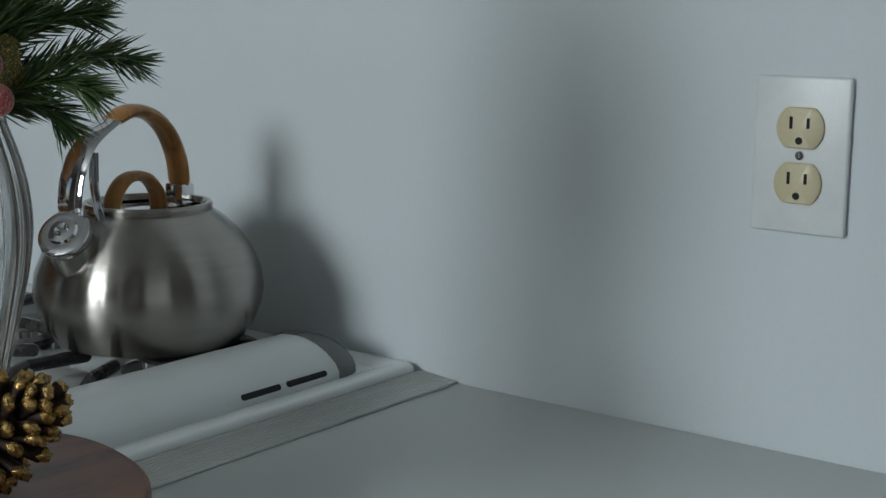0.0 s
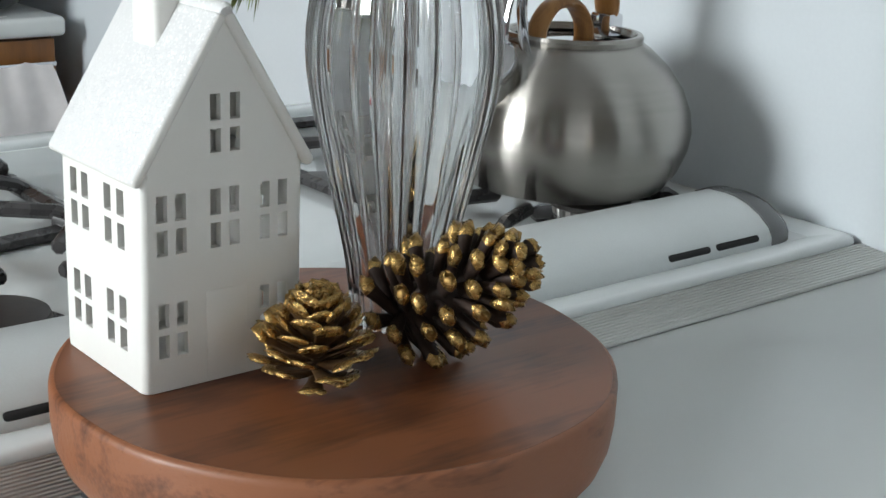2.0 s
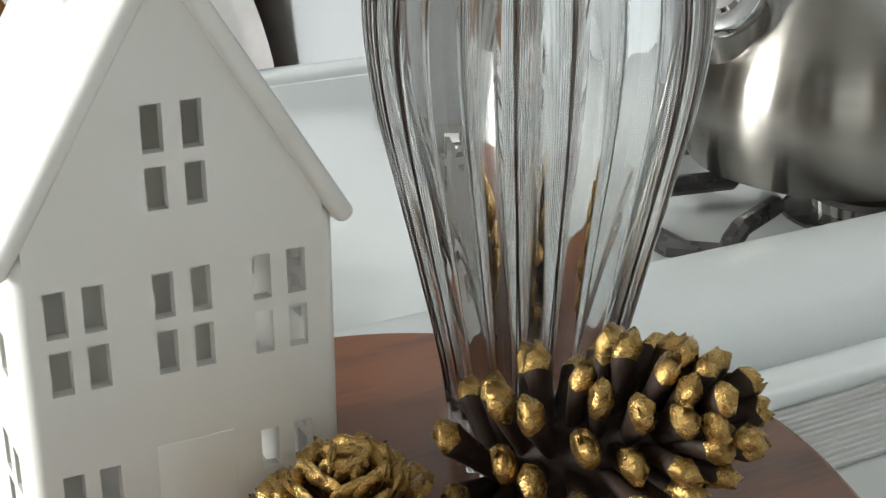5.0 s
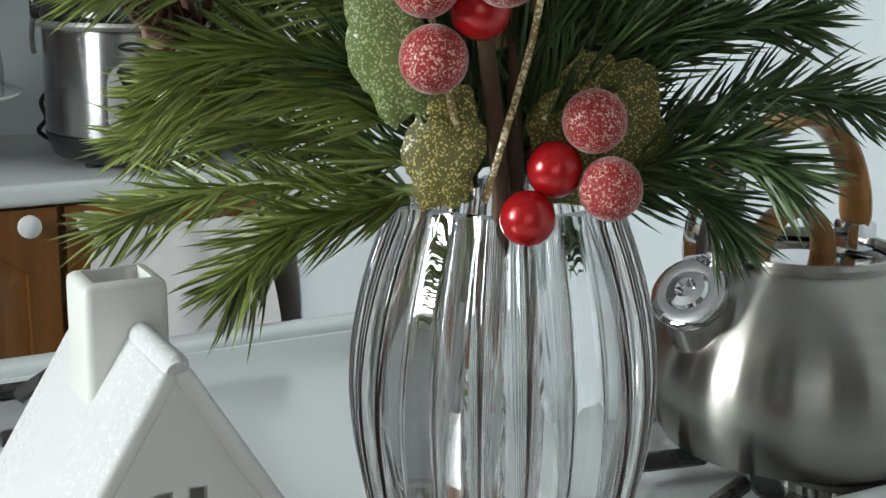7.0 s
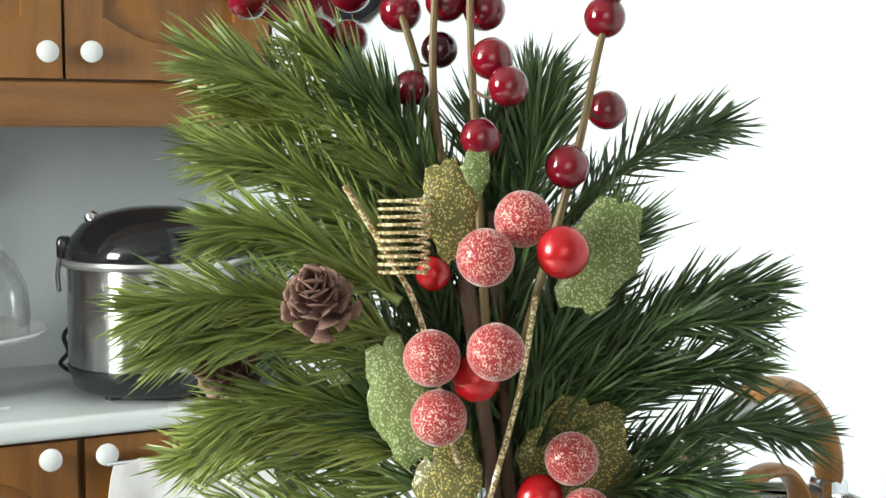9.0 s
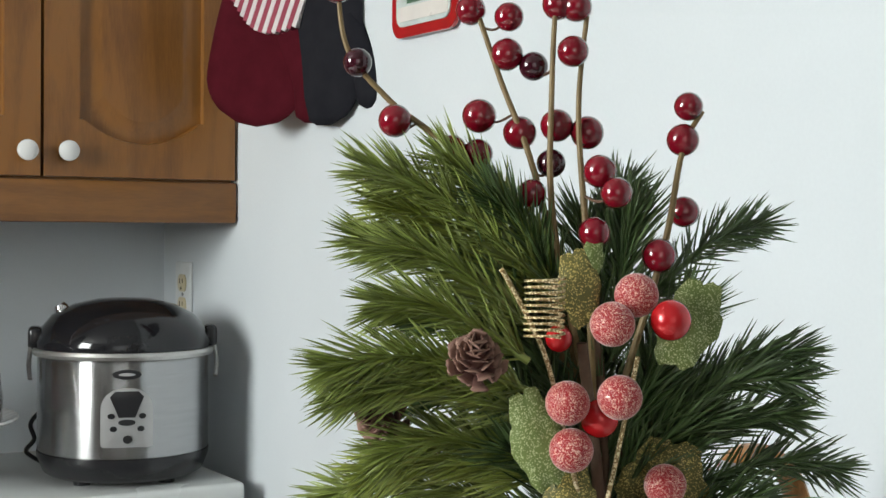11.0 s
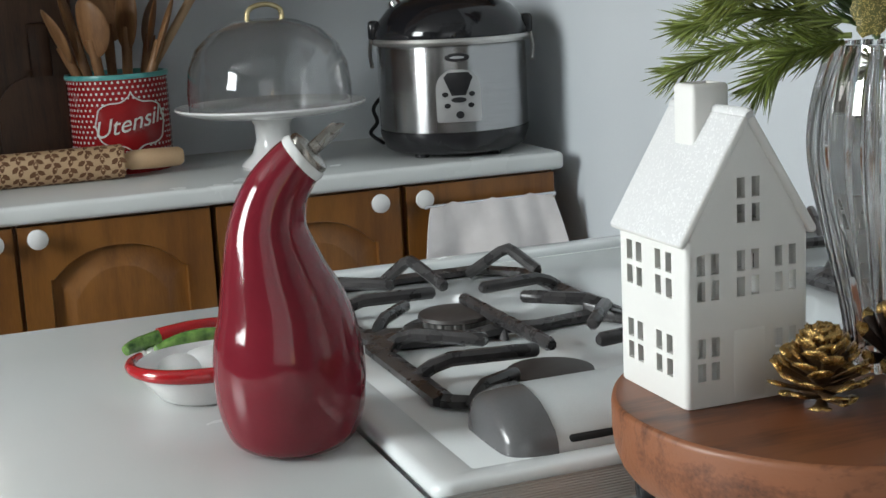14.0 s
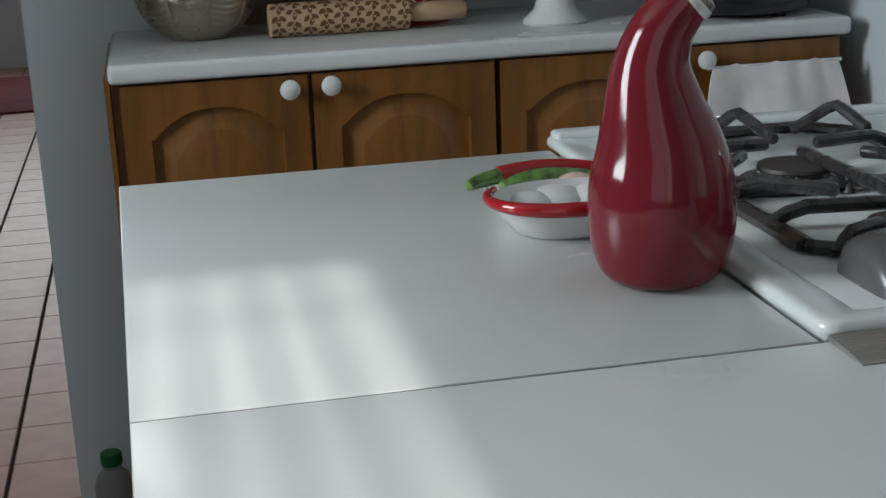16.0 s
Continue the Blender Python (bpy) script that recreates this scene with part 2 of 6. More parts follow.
def lathe(bm, prof, seg=48, f=None, close=False, mtx=None):
    """Turns a profile of (radius, z) about z. f(angle, z) scales the radius."""
    rows = []
    for r, z in prof:
        if r < 1e-6:
            rows.append([bm.verts.new((0, 0, z))])
            continue
        row = []
        for i in range(seg):
            a = 2 * math.pi * i / seg
            k = f(a, z) if f else 1.0
            row.append(bm.verts.new((r * k * math.cos(a), r * k * math.sin(a), z)))
        rows.append(row)
    pairs = list(zip(rows, rows[1:])) + ([(rows[-1], rows[0])] if close else [])
    for p, q in pairs:
        for i in range(seg):
            j = (i + 1) % seg
            if len(p) == 1 and len(q) == 1:
                continue
            if len(p) == 1:
                bm.faces.new((p[0], q[j], q[i]))
            elif len(q) == 1:
                bm.faces.new((p[i], p[j], q[0]))
            else:
                bm.faces.new((p[i], p[j], q[j], q[i]))
    if mtx is not None:
        bmesh.ops.transform(bm, matrix=mtx, verts=[v for r in rows for v in r])
    return bm


def smooth_line(pts, n=8):
    """Catmull-Rom points through a line."""
    pts = [Vector(p) for p in pts]
    out = []
    for i in range(len(pts) - 1):
        p0, p1, p2, p3 = pts[max(i - 1, 0)], pts[i], pts[i + 1], pts[min(i + 2, len(pts) - 1)]
        for k in range(n):
            t = k / n
            out.append(0.5 * (2 * p1 + (p2 - p0) * t + (2 * p0 - 5 * p1 + 4 * p2 - p3) * t * t + (3 * p1 - p0 - 3 * p2 + p3) * t ** 3))
    return out + [pts[-1]]


def tube(bm, pts, rad, seg=10, flat=(1, 1), up=(0, 0, 1), cap=True, phase=0.0):
    """A tube along points; rad is one number or a function of 0..1; flat squeezes its section."""
    pts = [Vector(p) for p in pts]
    rows, n = [], len(pts)
    side0 = None
    for i, p in enumerate(pts):
        d = (pts[min(i + 1, n - 1)] - pts[max(i - 1, 0)]).normalized()
        u = Vector(up)
        if abs(d.dot(u)) > 0.95 and side0 is None:
            u = Vector((1, 0, 0))
        s = d.cross(u).normalized() if side0 is None else (side0 - d * side0.dot(d)).normalized()
        side0 = s
        w = s.cross(d).normalized()
        r = rad(i / max(n - 1, 1)) if callable(rad) else rad
        rows.append([bm.verts.new(p + s * (r * flat[0] * math.cos(2 * math.pi * k / seg + phase)) + w * (r * flat[1] * math.sin(2 * math.pi * k / seg + phase))) for k in range(seg)])
    for a, b in zip(rows, rows[1:]):
        for k in range(seg):
            bm.faces.new((b[k], b[(k + 1) % seg], a[(k + 1) % seg], a[k]))
    if cap:
        bm.faces.new(rows[0])
        bm.faces.new(rows[-1][::-1])
    return bm


def ball(bm, at, r, seg=20, rings=12, squash=1.0):
    res = bmesh.ops.create_uvsphere(bm, u_segments=seg, v_segments=rings, radius=r)
    for v in res["verts"]:
        v.co = Vector((v.co.x, v.co.y, v.co.z * squash)) + Vector(at)
    return bm


def plate_with_holes(poly, holes, thick, to3):
    """A flat wall piece: the convex outline poly with rectangular holes, thickened along its normal. to3 maps (u, v) to space."""
    us = sorted({p[0] for p in poly} | {h[i] for h in holes for i in (0, 1)})
    vs = sorted({p[1] for p in poly} | {h[i] for h in holes for i in (2, 3)})
    bm = bmesh.new()

    def clip(cell):
        out = cell
        for i in range(len(poly)):
            a, b = poly[i], poly[(i + 1) % len(poly)]
            inp, out = out, []
            for k in range(len(inp)):
                p, q = inp[k], inp[(k + 1) % len(inp)]
                sp = (b[0] - a[0]) * (p[1] - a[1]) - (b[1] - a[1]) * (p[0] - a[0])
                sq = (b[0] - a[0]) * (q[1] - a[1]) - (b[1] - a[1]) * (q[0] - a[0])
                if sp >= -1e-12:
                    out.append(p)
                if (sp > 1e-12 and sq < -1e-12) or (sp < -1e-12 and sq > 1e-12):
                    t = sp / (sp - sq)
                    out.append((p[0] + (q[0] - p[0]) * t, p[1] + (q[1] - p[1]) * t))
            if not out:
                return []
        return out

    for u0, u1 in zip(us, us[1:]):
        for v0, v1 in zip(vs, vs[1:]):
            cu, cv = (u0 + u1) / 2, (v0 + v1) / 2
            if any(h[0] < cu < h[1] and h[2] < cv < h[3] for h in holes):
                continue
            pts = []
            for p in clip([(u0, v0), (u1, v0), (u1, v1), (u0, v1)]):
                if not pts or (abs(p[0] - pts[-1][0]) + abs(p[1] - pts[-1][1]) > 1e-9):
                    pts.append(p)
            if len(pts) >= 3:
                bm.faces.new([bm.verts.new(to3(*p)) for p in pts])
    bmesh.ops.remove_doubles(bm, verts=bm.verts, dist=1e-5)
    bmesh.ops.recalc_face_normals(bm, faces=bm.faces)
    bmesh.ops.solidify(bm, geom=bm.faces[:], thickness=thick)
    bmesh.ops.recalc_face_normals(bm, faces=bm.faces)
    return bm


def structure(name, bm, material, label):
    return tagged(part(name, bm, material, None, smooth=False), label, kind="structure")


# ---------- the room ----------
ROOM_W, WALL_Y, H = -3.2, 1.77, 2.45
structure("floor", B(ROOM_W - 0.1, 0.1, -2.2, 8.2, -0.1, -0.008), M["grout"], "dark grout bed under pink clay floor tiles")
structure("wall_right", B(0.0, 0.12, -2.2, 1.89, -0.008, H), M["wall"], "pale grey-blue painted kitchen wall")
structure("wall_back", B(-1.352, 0.0, WALL_Y, 1.89, -0.008, H), M["wall"], "pale grey-blue painted wall behind the sideboard")
structure("wall_hall", B(-1.0, -0.88, 1.89, 8.1, -0.008, H), M["wall"], "plain painted wall beside the hall")
# Added unseen pillar: keeps left window light off the sideboard's hall end.
structure("wall_partition", B(-1.9, -1.8, 1.07, 1.38, -0.008, H), M["light_blocker"], "unseen pillar added to shade the sideboard wall")
structure("ceiling", B(ROOM_W - 0.1, 0.12, -2.2, 8.2, H, H + 0.1), M["ceiling"], "plain toned-down ceiling, out of view")
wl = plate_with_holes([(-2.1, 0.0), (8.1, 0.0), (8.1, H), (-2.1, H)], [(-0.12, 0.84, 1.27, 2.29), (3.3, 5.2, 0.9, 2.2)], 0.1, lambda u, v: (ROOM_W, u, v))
structure("wall_left", wl, M["far_wall"], "plain darkened wall with window openings, out of view")
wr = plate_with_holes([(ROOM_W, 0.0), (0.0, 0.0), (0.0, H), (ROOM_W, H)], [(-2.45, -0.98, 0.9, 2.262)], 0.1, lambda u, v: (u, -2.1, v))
structure("wall_rear", wr, M["far_wall"], "plain darkened wall with a window opening, out of view")
wf = plate_with_holes([(ROOM_W, 0.0), (-0.9, 0.0), (-0.9, H), (ROOM_W, H)], [(-2.6, -1.2, 0.66, 2.1)], 0.1, lambda u, v: (u, 8.1, v))
structure("wall_far", wf, M["wall"], "far hall wall with a window opening")
structure("wood_panel", B(-2.9, -1.05, 8.02, 8.09, 0.0, 0.62, bevel=0.006), M["cab_wood_x"], "brown wooden panel under the far window")

# blind in the rear window: half drawn, its open slats stripe the sun
blind = thing("vertical_blind", (-1.72, -2.03, 2.30), "white vertical blind, half open, in the window", "blind")
slat = part("slat", B(-0.044, 0.044, -0.001, 0.001, -1.38, 0.0), M["plate"], blind, smooth=False)
slat.matrix_basis = pose(-0.70, 0, 0, 0, 0, 5)
for k in range(1, 7):
    share("slat", slat, blind, pose(-0.70 + 0.078 * k, 0, 0, 0, 0, 5))
for k in range(10):
    x = -0.70 + 0.078 * 7 + 0.068 * k
    share("slat", slat, blind, pose(x, 0, 0, 0, 0, 5))
for x in (0.548, 0.590, 0.634, 0.674):
    share("slat", slat, blind, pose(x, 0, 0, 0, 0, 85.5))
part("head_rail", B(-0.76, 0.76, -0.02, 0.02, 0.0, 0.035, bevel=0.003), M["plate"], blind)
win = thing("window_frame", (-1.725, -2.10, 0.9), "white window frame with glazing bars", "window", kind="structure")
for xa, xb, za, zb in ((-0.725, -0.69, 0.0, 1.36), (0.722, 0.744, 0.0, 1.36), (-0.69, 0.722, 1.300, 1.3045), (-0.69, 0.722, 0.0, 0.04)):
    dep = 0.0015 if zb - za < 0.01 else 0.02
    part("bar", B(xa, xb, -dep, dep, za, zb, bevel=0.001), M["plate"], win)

hall_blind = thing("window_blind", (-1.9, 8.0, 2.1), "white slatted blind in the far hall window", "blind")
hs = part("slat", B(-0.72, 0.72, -0.012, 0.012, -0.0008, 0.0008), M["plate"], hall_blind, smooth=False)
hs.matrix_basis = pose(0, 0, -1.42, 35)
for k in range(1, 28):
    share("slat", hs, hall_blind, pose(0, 0, -1.42 + 0.05 * k, 35))

rug = thing("rug", (-1.95, 6.95, 0.0), "dark red woven rug on the tiled floor", "rug")
M["rug"] = mat("rug_wool", (0.16, 0.03, 0.04), (0.10, 0.02, 0.03), 0.95, scale=20, fine=500, bump=0.6)
part("woven_mat", B(-0.55, 0.55, -0.6, 0.6, 0.0, 0.012, bevel=0.004), M["rug"], rug)

# ---------- peninsula ----------
T = 0.9
pen = thing("peninsula", (0, 0, 0), "white laminate kitchen peninsula counter with a seam", "counter")
part("worktop_rear", B(-1.178, -0.7635, 0.0012, 0.575, T - 0.03, T, bevel=0.0015), M["laminate"], pen)
part("worktop_front", B(-1.178, -0.0005, -0.62, -0.0012, T - 0.03, T, bevel=0.0015), M["laminate"], pen)
part("cabinet_body", B(-1.165, -0.765, -0.60, 0.55, 0.0, T - 0.031), M["laminate_edge"], pen, "plain white side panel")
part("cabinet_side", B(-0.764, -0.001, -0.60, -0.004, 0.0, T - 0.031), M["laminate_edge"], pen)
part("seam_strip", B(-1.177, -0.76, -0.0012, 0.0012, T - 0.029, T - 0.0012), M["dark"], pen, "dark seam in the worktop", smooth=False)

for o in pen.children:
    for v in o.data.vertices:
        if v.co.x < -1.1:
            v.co.x += 0.0095 - 0.0215 * v.co.y

# ---------- range ----------
rng = thing("range", (0, 0, 0), "white gas range with black cast iron grates", "stove")
part("body", B(-0.758, -0.004, 0.004, 0.56, 0.0, T), M["enamel"], rng)
bm = bmesh.new()
box(bm, -0.759, -0.005, 0.003, 0.596, T + 0.0005, T + 0.0088, bevel=0.003, seg=2)
part("cooktop", bm, M["enamel"], rng, "glossy white enamel cooktop")
part("front_lip", B(-0.758, -0.006, 0.570, 0.597, T + 0.004, T + 0.017, bevel=0.005, seg=3), M["enamel"], rng)


def rim_ring(inset, z, r=0.012):
    x0, x1, y0, y1 = -0.7625 + inset, -0.0015 - inset, -0.0012 + inset * 0.75, 0.600 - inset
    rr = max(r - inset * 0.5, 0.003)
    pts = []
    for cx, cy, a0 in ((x1 - rr, y1 - rr, 0), (x0 + rr, y1 - rr, 90), (x0 + rr, y0 + rr, 180), (x1 - rr, y0 + rr, 270)):
        pts += [(cx + rr * math.cos(radians(a0 + 15 * k)), cy + rr * math.sin(radians(a0 + 15 * k)), T + z) for k in range(7)]
    return pts


bm = bmesh.new()
rows = [[bm.verts.new(p) for p in rim_ring(i_, z_)] for i_, z_ in ((0.0012, 0.0006), (0.0, 0.0030), (0.0, 0.0065), (0.0012, 0.0092), (0.0036, 0.0108), (0.0070, 0.0113), (0.0200, 0.0110), (0.0330, 0.0087))]
for p, q in zip(rows, rows[1:]):
    for i in range(28):
        j = (i + 1) % 28
        bm.faces.new((p[i], p[j], q[j], q[i]))
part("raised_rim", bm, M["enamel"], rng, "rounded enamel rim", angle=60)
# ribbed trim strip on the counter behind the range
bm = bmesh.new()
n = 12
prof = [(0.0, 0.0)]
for i in range(n):
    y0 = -0.041 * i / n
    z = 0.0030 * (1 - i / n) + 0.0014
    prof += [(y0 - 0.0003, z), (y0 - 0.0022, z), (y0 - 0.0026, z - 0.0009), (y0 - 0.0033, z - 0.0009)]
prof += [(-0.0415, 0.0012), (-0.0415, 0.0)]
ra = [bm.verts.new((-0.760, y - 0.0015, T + z + 0.0004)) for y, z in prof]
rb = [bm.verts.new((-0.002, y - 0.0015, T + z + 0.0004)) for y, z in prof]
for i in range(len(prof) - 1):
    bm.faces.new((ra[i], ra[i + 1], rb[i + 1], rb[i]))
bm.faces.new((ra[-1], ra[0], rb[0], rb[-1]))
bm.faces.new(ra[::-1])
bm.faces.new(rb)
bmesh.ops.recalc_face_normals(bm, faces=bm.faces)
part("trim_strip", bm, M["alu"], rng, "ribbed aluminium trim strip", smooth=False)


# vent housing with slots
def vent_profile():
    p = [(0.0235, 0.0), (0.0240, 0.0060)]
    p += [(0.0280, 0.0125), (0.038, 0.0200), (0.0500, 0.0255), (0.062, 0.0284), (0.072, 0.0292), (0.088, 0.0285), (0.100, 0.023), (0.107, 0.013), (0.109, 0.0)]
    return p


bm = bmesh.new()
vx0, vx1, vz = -0.672, -0.078, T + 0.0088
prof = vent_profile()
ra = [bm.verts.new((vx0, y, vz + z)) for y, z in prof]
rb = [bm.verts.new((vx1, y, vz + z)) for y, z in prof]
for i in range(len(prof) - 1):
    bm.faces.new((ra[i], rb[i], rb[i + 1], ra[i + 1]))
bm.faces.new(ra)
bm.faces.new(rb[::-1])
bmesh.ops.recalc_face_normals(bm, faces=bm.faces)
vent = part("vent_housing", bm, M["vent_paint"], rng, "white oven vent housing with black slots", angle=50)
for xa, xb in ((-0.190, -0.146), (-0.140, -0.092), (-0.664, -0.616), (-0.61, -0.566)):
    bm = B(xa, xb, -0.002, 0.004, -0.0028, 0.0028, bevel=0.0024)
    s = part("slot", bm, M["dark"], vent, "black vent slot")
    s.matrix_basis = pose(0, 0.0254, vz + 0.0074, -33)
for sx, xe in ((-1, vx0), (1, vx1)):
    bm = bmesh.new()
    rows = []
    for k in range(9):
        a = k / 8 * math.pi / 2
        s = math.cos(a) ** 0.30
        rows.append([bm.verts.new((xe + sx * 0.033 * math.sin(a) ** 0.9, 0.066 + (y - 0.066) * (1.02 * s if k < 8 else 0.02), vz + z * (1.05 * s if k < 8 else 0.02))) for y, z in prof])
    for p, q in zip(rows, rows[1:]):
        for i in range(len(prof) - 1):
            bm.faces.new((p[i], p[i + 1], q[i + 1], q[i]))
    bm.faces.new(rows[0])
    bmesh.ops.recalc_face_normals(bm, faces=bm.faces)
    part("end_cap", bm, M["grey_cap"], rng, "rounded glossy grey end cap")


FT = T + 0.0262


def finger(parent, pts):
    """A straight cast bar with a rounded end, rising from the low frame to the pan level."""
    bm = bmesh.new()
    tube(bm, pts, lambda t: 1.0 if t < 0.97 else 0.7, seg=8, flat=(0.0054, 0.0058), phase=math.pi / 8)
    part("finger", bm, M["iron"], parent)


def straight(root, tip):
    r, e = Vector((*root, T + 0.0135)), Vector((*tip, FT))
    up = r.lerp(e, 0.30)
    up.z = FT - 0.0005
    d = (e - up).normalized() * 0.0025
    return [r, r.lerp(up, 0.5) + Vector((0, 0, 0.002)), up, up.lerp(e, 0.5), e, e + d]


def grate(flip):
    """A cast grate over two burners: a low chamfered frame, a link, straight and humped fingers."""
    X = (lambda x: -0.76 - x) if flip else (lambda x: x)
    z = T + 0.0135
    loop = [(-0.702, 0.145), (-0.702, 0.300), (-0.692, 0.318), (-0.702, 0.336), (-0.702, 0.488), (-0.665, 0.530), (-0.520, 0.530), (-0.484, 0.488), (-0.484, 0.145), (-0.520, 0.114), (-0.665, 0.114)]
    bm = bmesh.new()
    tube(bm, [(X(x), y, z) for x, y in loop + loop[:1]], 1.0, seg=6, flat=(0.0095, 0.0052), phase=math.pi / 6)
    bmesh.ops.recalc_face_normals(bm, faces=bm.faces)
    o = part("grate", bm, M["iron"], rng, "dark grey cast iron pan grate", angle=35)
    for (ax, ay), (cx, cy), (dx, dy) in (((-0.702, 0.265), (-0.702, 0.355), (-0.672, 0.312)), ((-0.484, 0.265), (-0.484, 0.355), (-0.512, 0.312))):
        g = bmesh.new()
        lo = [g.verts.new((X(px), py, T + 0.0095)) for px, py in ((ax, ay), (cx, cy), (dx, dy))]
        hi = [g.verts.new((X(px), py, zz)) for (px, py), zz in (((ax, ay), T + 0.018), ((cx, cy), T + 0.018), ((dx, dy), FT - 0.001))]
        g.faces.new(lo)
        g.faces.new(hi)
        for i in range(3):
            g.faces.new((lo[i], lo[(i + 1) % 3], hi[(i + 1) % 3], hi[i]))
        bmesh.ops.recalc_face_normals(g, faces=g.faces)
        bmesh.ops.bevel(g, geom=list(g.edges), offset=0.002, segments=2, affect="EDGES", profile=0.5)
        part("gusset", g, M["iron"], o)
    for a, b in (((-0.690, 0.515), (-0.634, 0.459)), ((-0.702, 0.418), (-0.612, 0.410)), ((-0.484, 0.418), (-0.566, 0.402)), ((-0.692, 0.330), (-0.650, 0.374)), ((-0.692, 0.300), (-0.633, 0.238)),
                 ((-0.486, 0.300), (-0.548, 0.352)), ((-0.486, 0.312), (-0.539, 0.238)), ((-0.702, 0.206), (-0.611, 0.191)), ((-0.484, 0.206), (-0.556, 0.191)), ((-0.690, 0.122), (-0.650, 0.140)), ((-0.495, 0.122), (-0.548, 0.146))):
        finger(o, straight((X(a[0]), a[1]), (X(b[0]), b[1])))
    for a, p, e in (((-0.622, 0.524), (-0.604, 0.488), (-0.588, 0.444)), ((-0.535, 0.516), (-0.503, 0.488), (-0.486, 0.460))):
        finger(o, [(X(a[0]), a[1], z), (X(p[0]) * 0.8 + X(a[0]) * 0.2, p[1] * 0.8 + a[1] * 0.2, T + 0.037), (X(p[0]), p[1], T + 0.040), (X(p[0]) * 0.8 + X(e[0]) * 0.2, p[1] * 0.8 + e[1] * 0.2, T + 0.037), (X(e[0]), e[1], T + 0.022), (X(e[0]), e[1] - 0.002, T + 0.0215)])
    finger(o, [(X(-0.597), 0.370, FT), (X(-0.597), 0.366, FT), (X(-0.596), 0.285, FT), (X(-0.595), 0.200, FT), (X(-0.595), 0.195, FT)])
    lk = bmesh.new()
    tube(lk, [(X(-0.694), 0.308, z), (X(-0.63), 0.296, z), (X(-0.596), 0.292, T + 0.018), (X(-0.56), 0.300, z), (X(-0.486), 0.312, z)], 1.0, seg=6, flat=(0.0095, 0.0052), phase=math.pi / 6)
    part("link", lk, M["iron"], o, angle=35)
    part("web", tube(bmesh.new(), [(X(-0.596), 0.292, T + 0.010), (X(-0.596), 0.292, FT)], lambda t: 0.012 - 0.006 * t, 10, flat=(1, 0.45)), M["iron"], o)
    for bx, by in ((-0.615, 0.344), (-0.618, 0.150)):
        at = pose(X(bx), by, T)
        bn = part("burner", lathe(bmesh.new(), [(0.0, 0.0089), (0.047, 0.0090), (0.046, 0.0104), (0.036, 0.0112), (0.032, 0.0125), (0.0, 0.0125)], 40, mtx=at), M["iron"], rng, "dark burner bowl")
        part("burner_head", lathe(bmesh.new(), [(0.0, 0.0120), (0.029, 0.0120), (0.0300, 0.0190), (0.0, 0.0190)], 96, f=lambda a, zz: 1.0 - 0.05 * (math.sin(24 * a) > 0.55), mtx=at), M["alu"], bn, "pale slotted burner head", smooth=False)
        part("burner_cap", lathe(bmesh.new(), [(0.0, 0.0188), (0.0305, 0.0188), (0.0325, 0.0200), (0.0315, 0.0228), (0.026, 0.0242), (0.0, 0.0246)], 40, mtx=at), M["burner"], bn, "flat dark brown burner cap")


grate(False)
grate(True)

# ---------- wall sockets ----------
def socket(name, at, rz, label):
    s = thing(name, at, label, "power outlet", rz=rz)
    # local: plate faces -y
    p = part("cover_plate", B(-0.0345, 0.0345, -0.0055, -0.0005, -0.0545, 0.0545, bevel=0.002, seg=3), M["plate"], s)
    part("screw", lathe(bmesh.new(), [(0.0, 0.0012), (0.003, 0.0010), (0.0034, 0.0)], 16, mtx=pose(0, -0.0056, 0, 90)), M["chrome"], p)
    for z in (0.0192, -0.0192):
        bm = bmesh.new()
        lathe(bm, [(0.0, 0.003), (0.0160, 0.003), (0.0172, 0.002), (0.0172, 0.0)], 40, f=lambda a, zz: min(1.0, 0.83 / max(abs(math.sin(a)), 0.01)), mtx=pose(0, -0.0056, z, 90))
        r = part("receptacle", bm, M["ivory"], s, "ivory receptacle")
        for x, hh in ((-0.0062, 0.0042), (0.0062, 0.0036)):
            part("slot", B(x - 0.0011, x + 0.0011, -0.0090, -0.0084, z + 0.0035 - hh, z + 0.0035 + hh), M["dark"], r, smooth=False)
        part("ground_hole", lathe(bmesh.new(), [(0.0, 0.0004), (0.0026, 0.0004), (0.0026, 0.0)], 14, mtx=pose(0, -0.0085, z - 0.0088, 90)), M["dark"], r, smooth=False)


socket("wall_socket", (0.0, -0.3365, 1.1150), -90, "white wall outlet plate with two ivory sockets")
socket("wall_socket", (0.0, 1.668, 1.165), -90, "small white outlet plate in the room corner")

# ---------- round wooden riser ----------
BC = (-0.548, -0.0905)
riser = thing("wooden_riser", (BC[0], BC[1], T), "round reddish wood slab riser on short black legs", "riser")
rim = lambda a, z: 1 + 0.010 * math.sin(2 * a + 0.6) + 0.006 * math.sin(5 * a) + 0.003 * math.sin(11 * a + 1)
slab = part("slab", lathe(bmesh.new(), [(0.0, 0.0150), (0.108, 0.0150), (0.114, 0.0158), (0.1195, 0.0190), (0.1245, 0.0260), (0.1278, 0.0350), (0.1290, 0.0450), (0.1292, 0.0595), (0.1288, 0.0616), (0.1278, 0.0628), (0.1266, 0.0632)], 96, f=rim), M["slice_side"], riser, "bark-free rounded side of the slab")
part("top_face", lathe(bmesh.new(), [(0.1268, 0.0628), (0.1264, 0.0633), (0.06, 0.0633), (0.0, 0.0633)], 96, f=rim), M["slice_top"], riser, "smooth grained top of the slab")
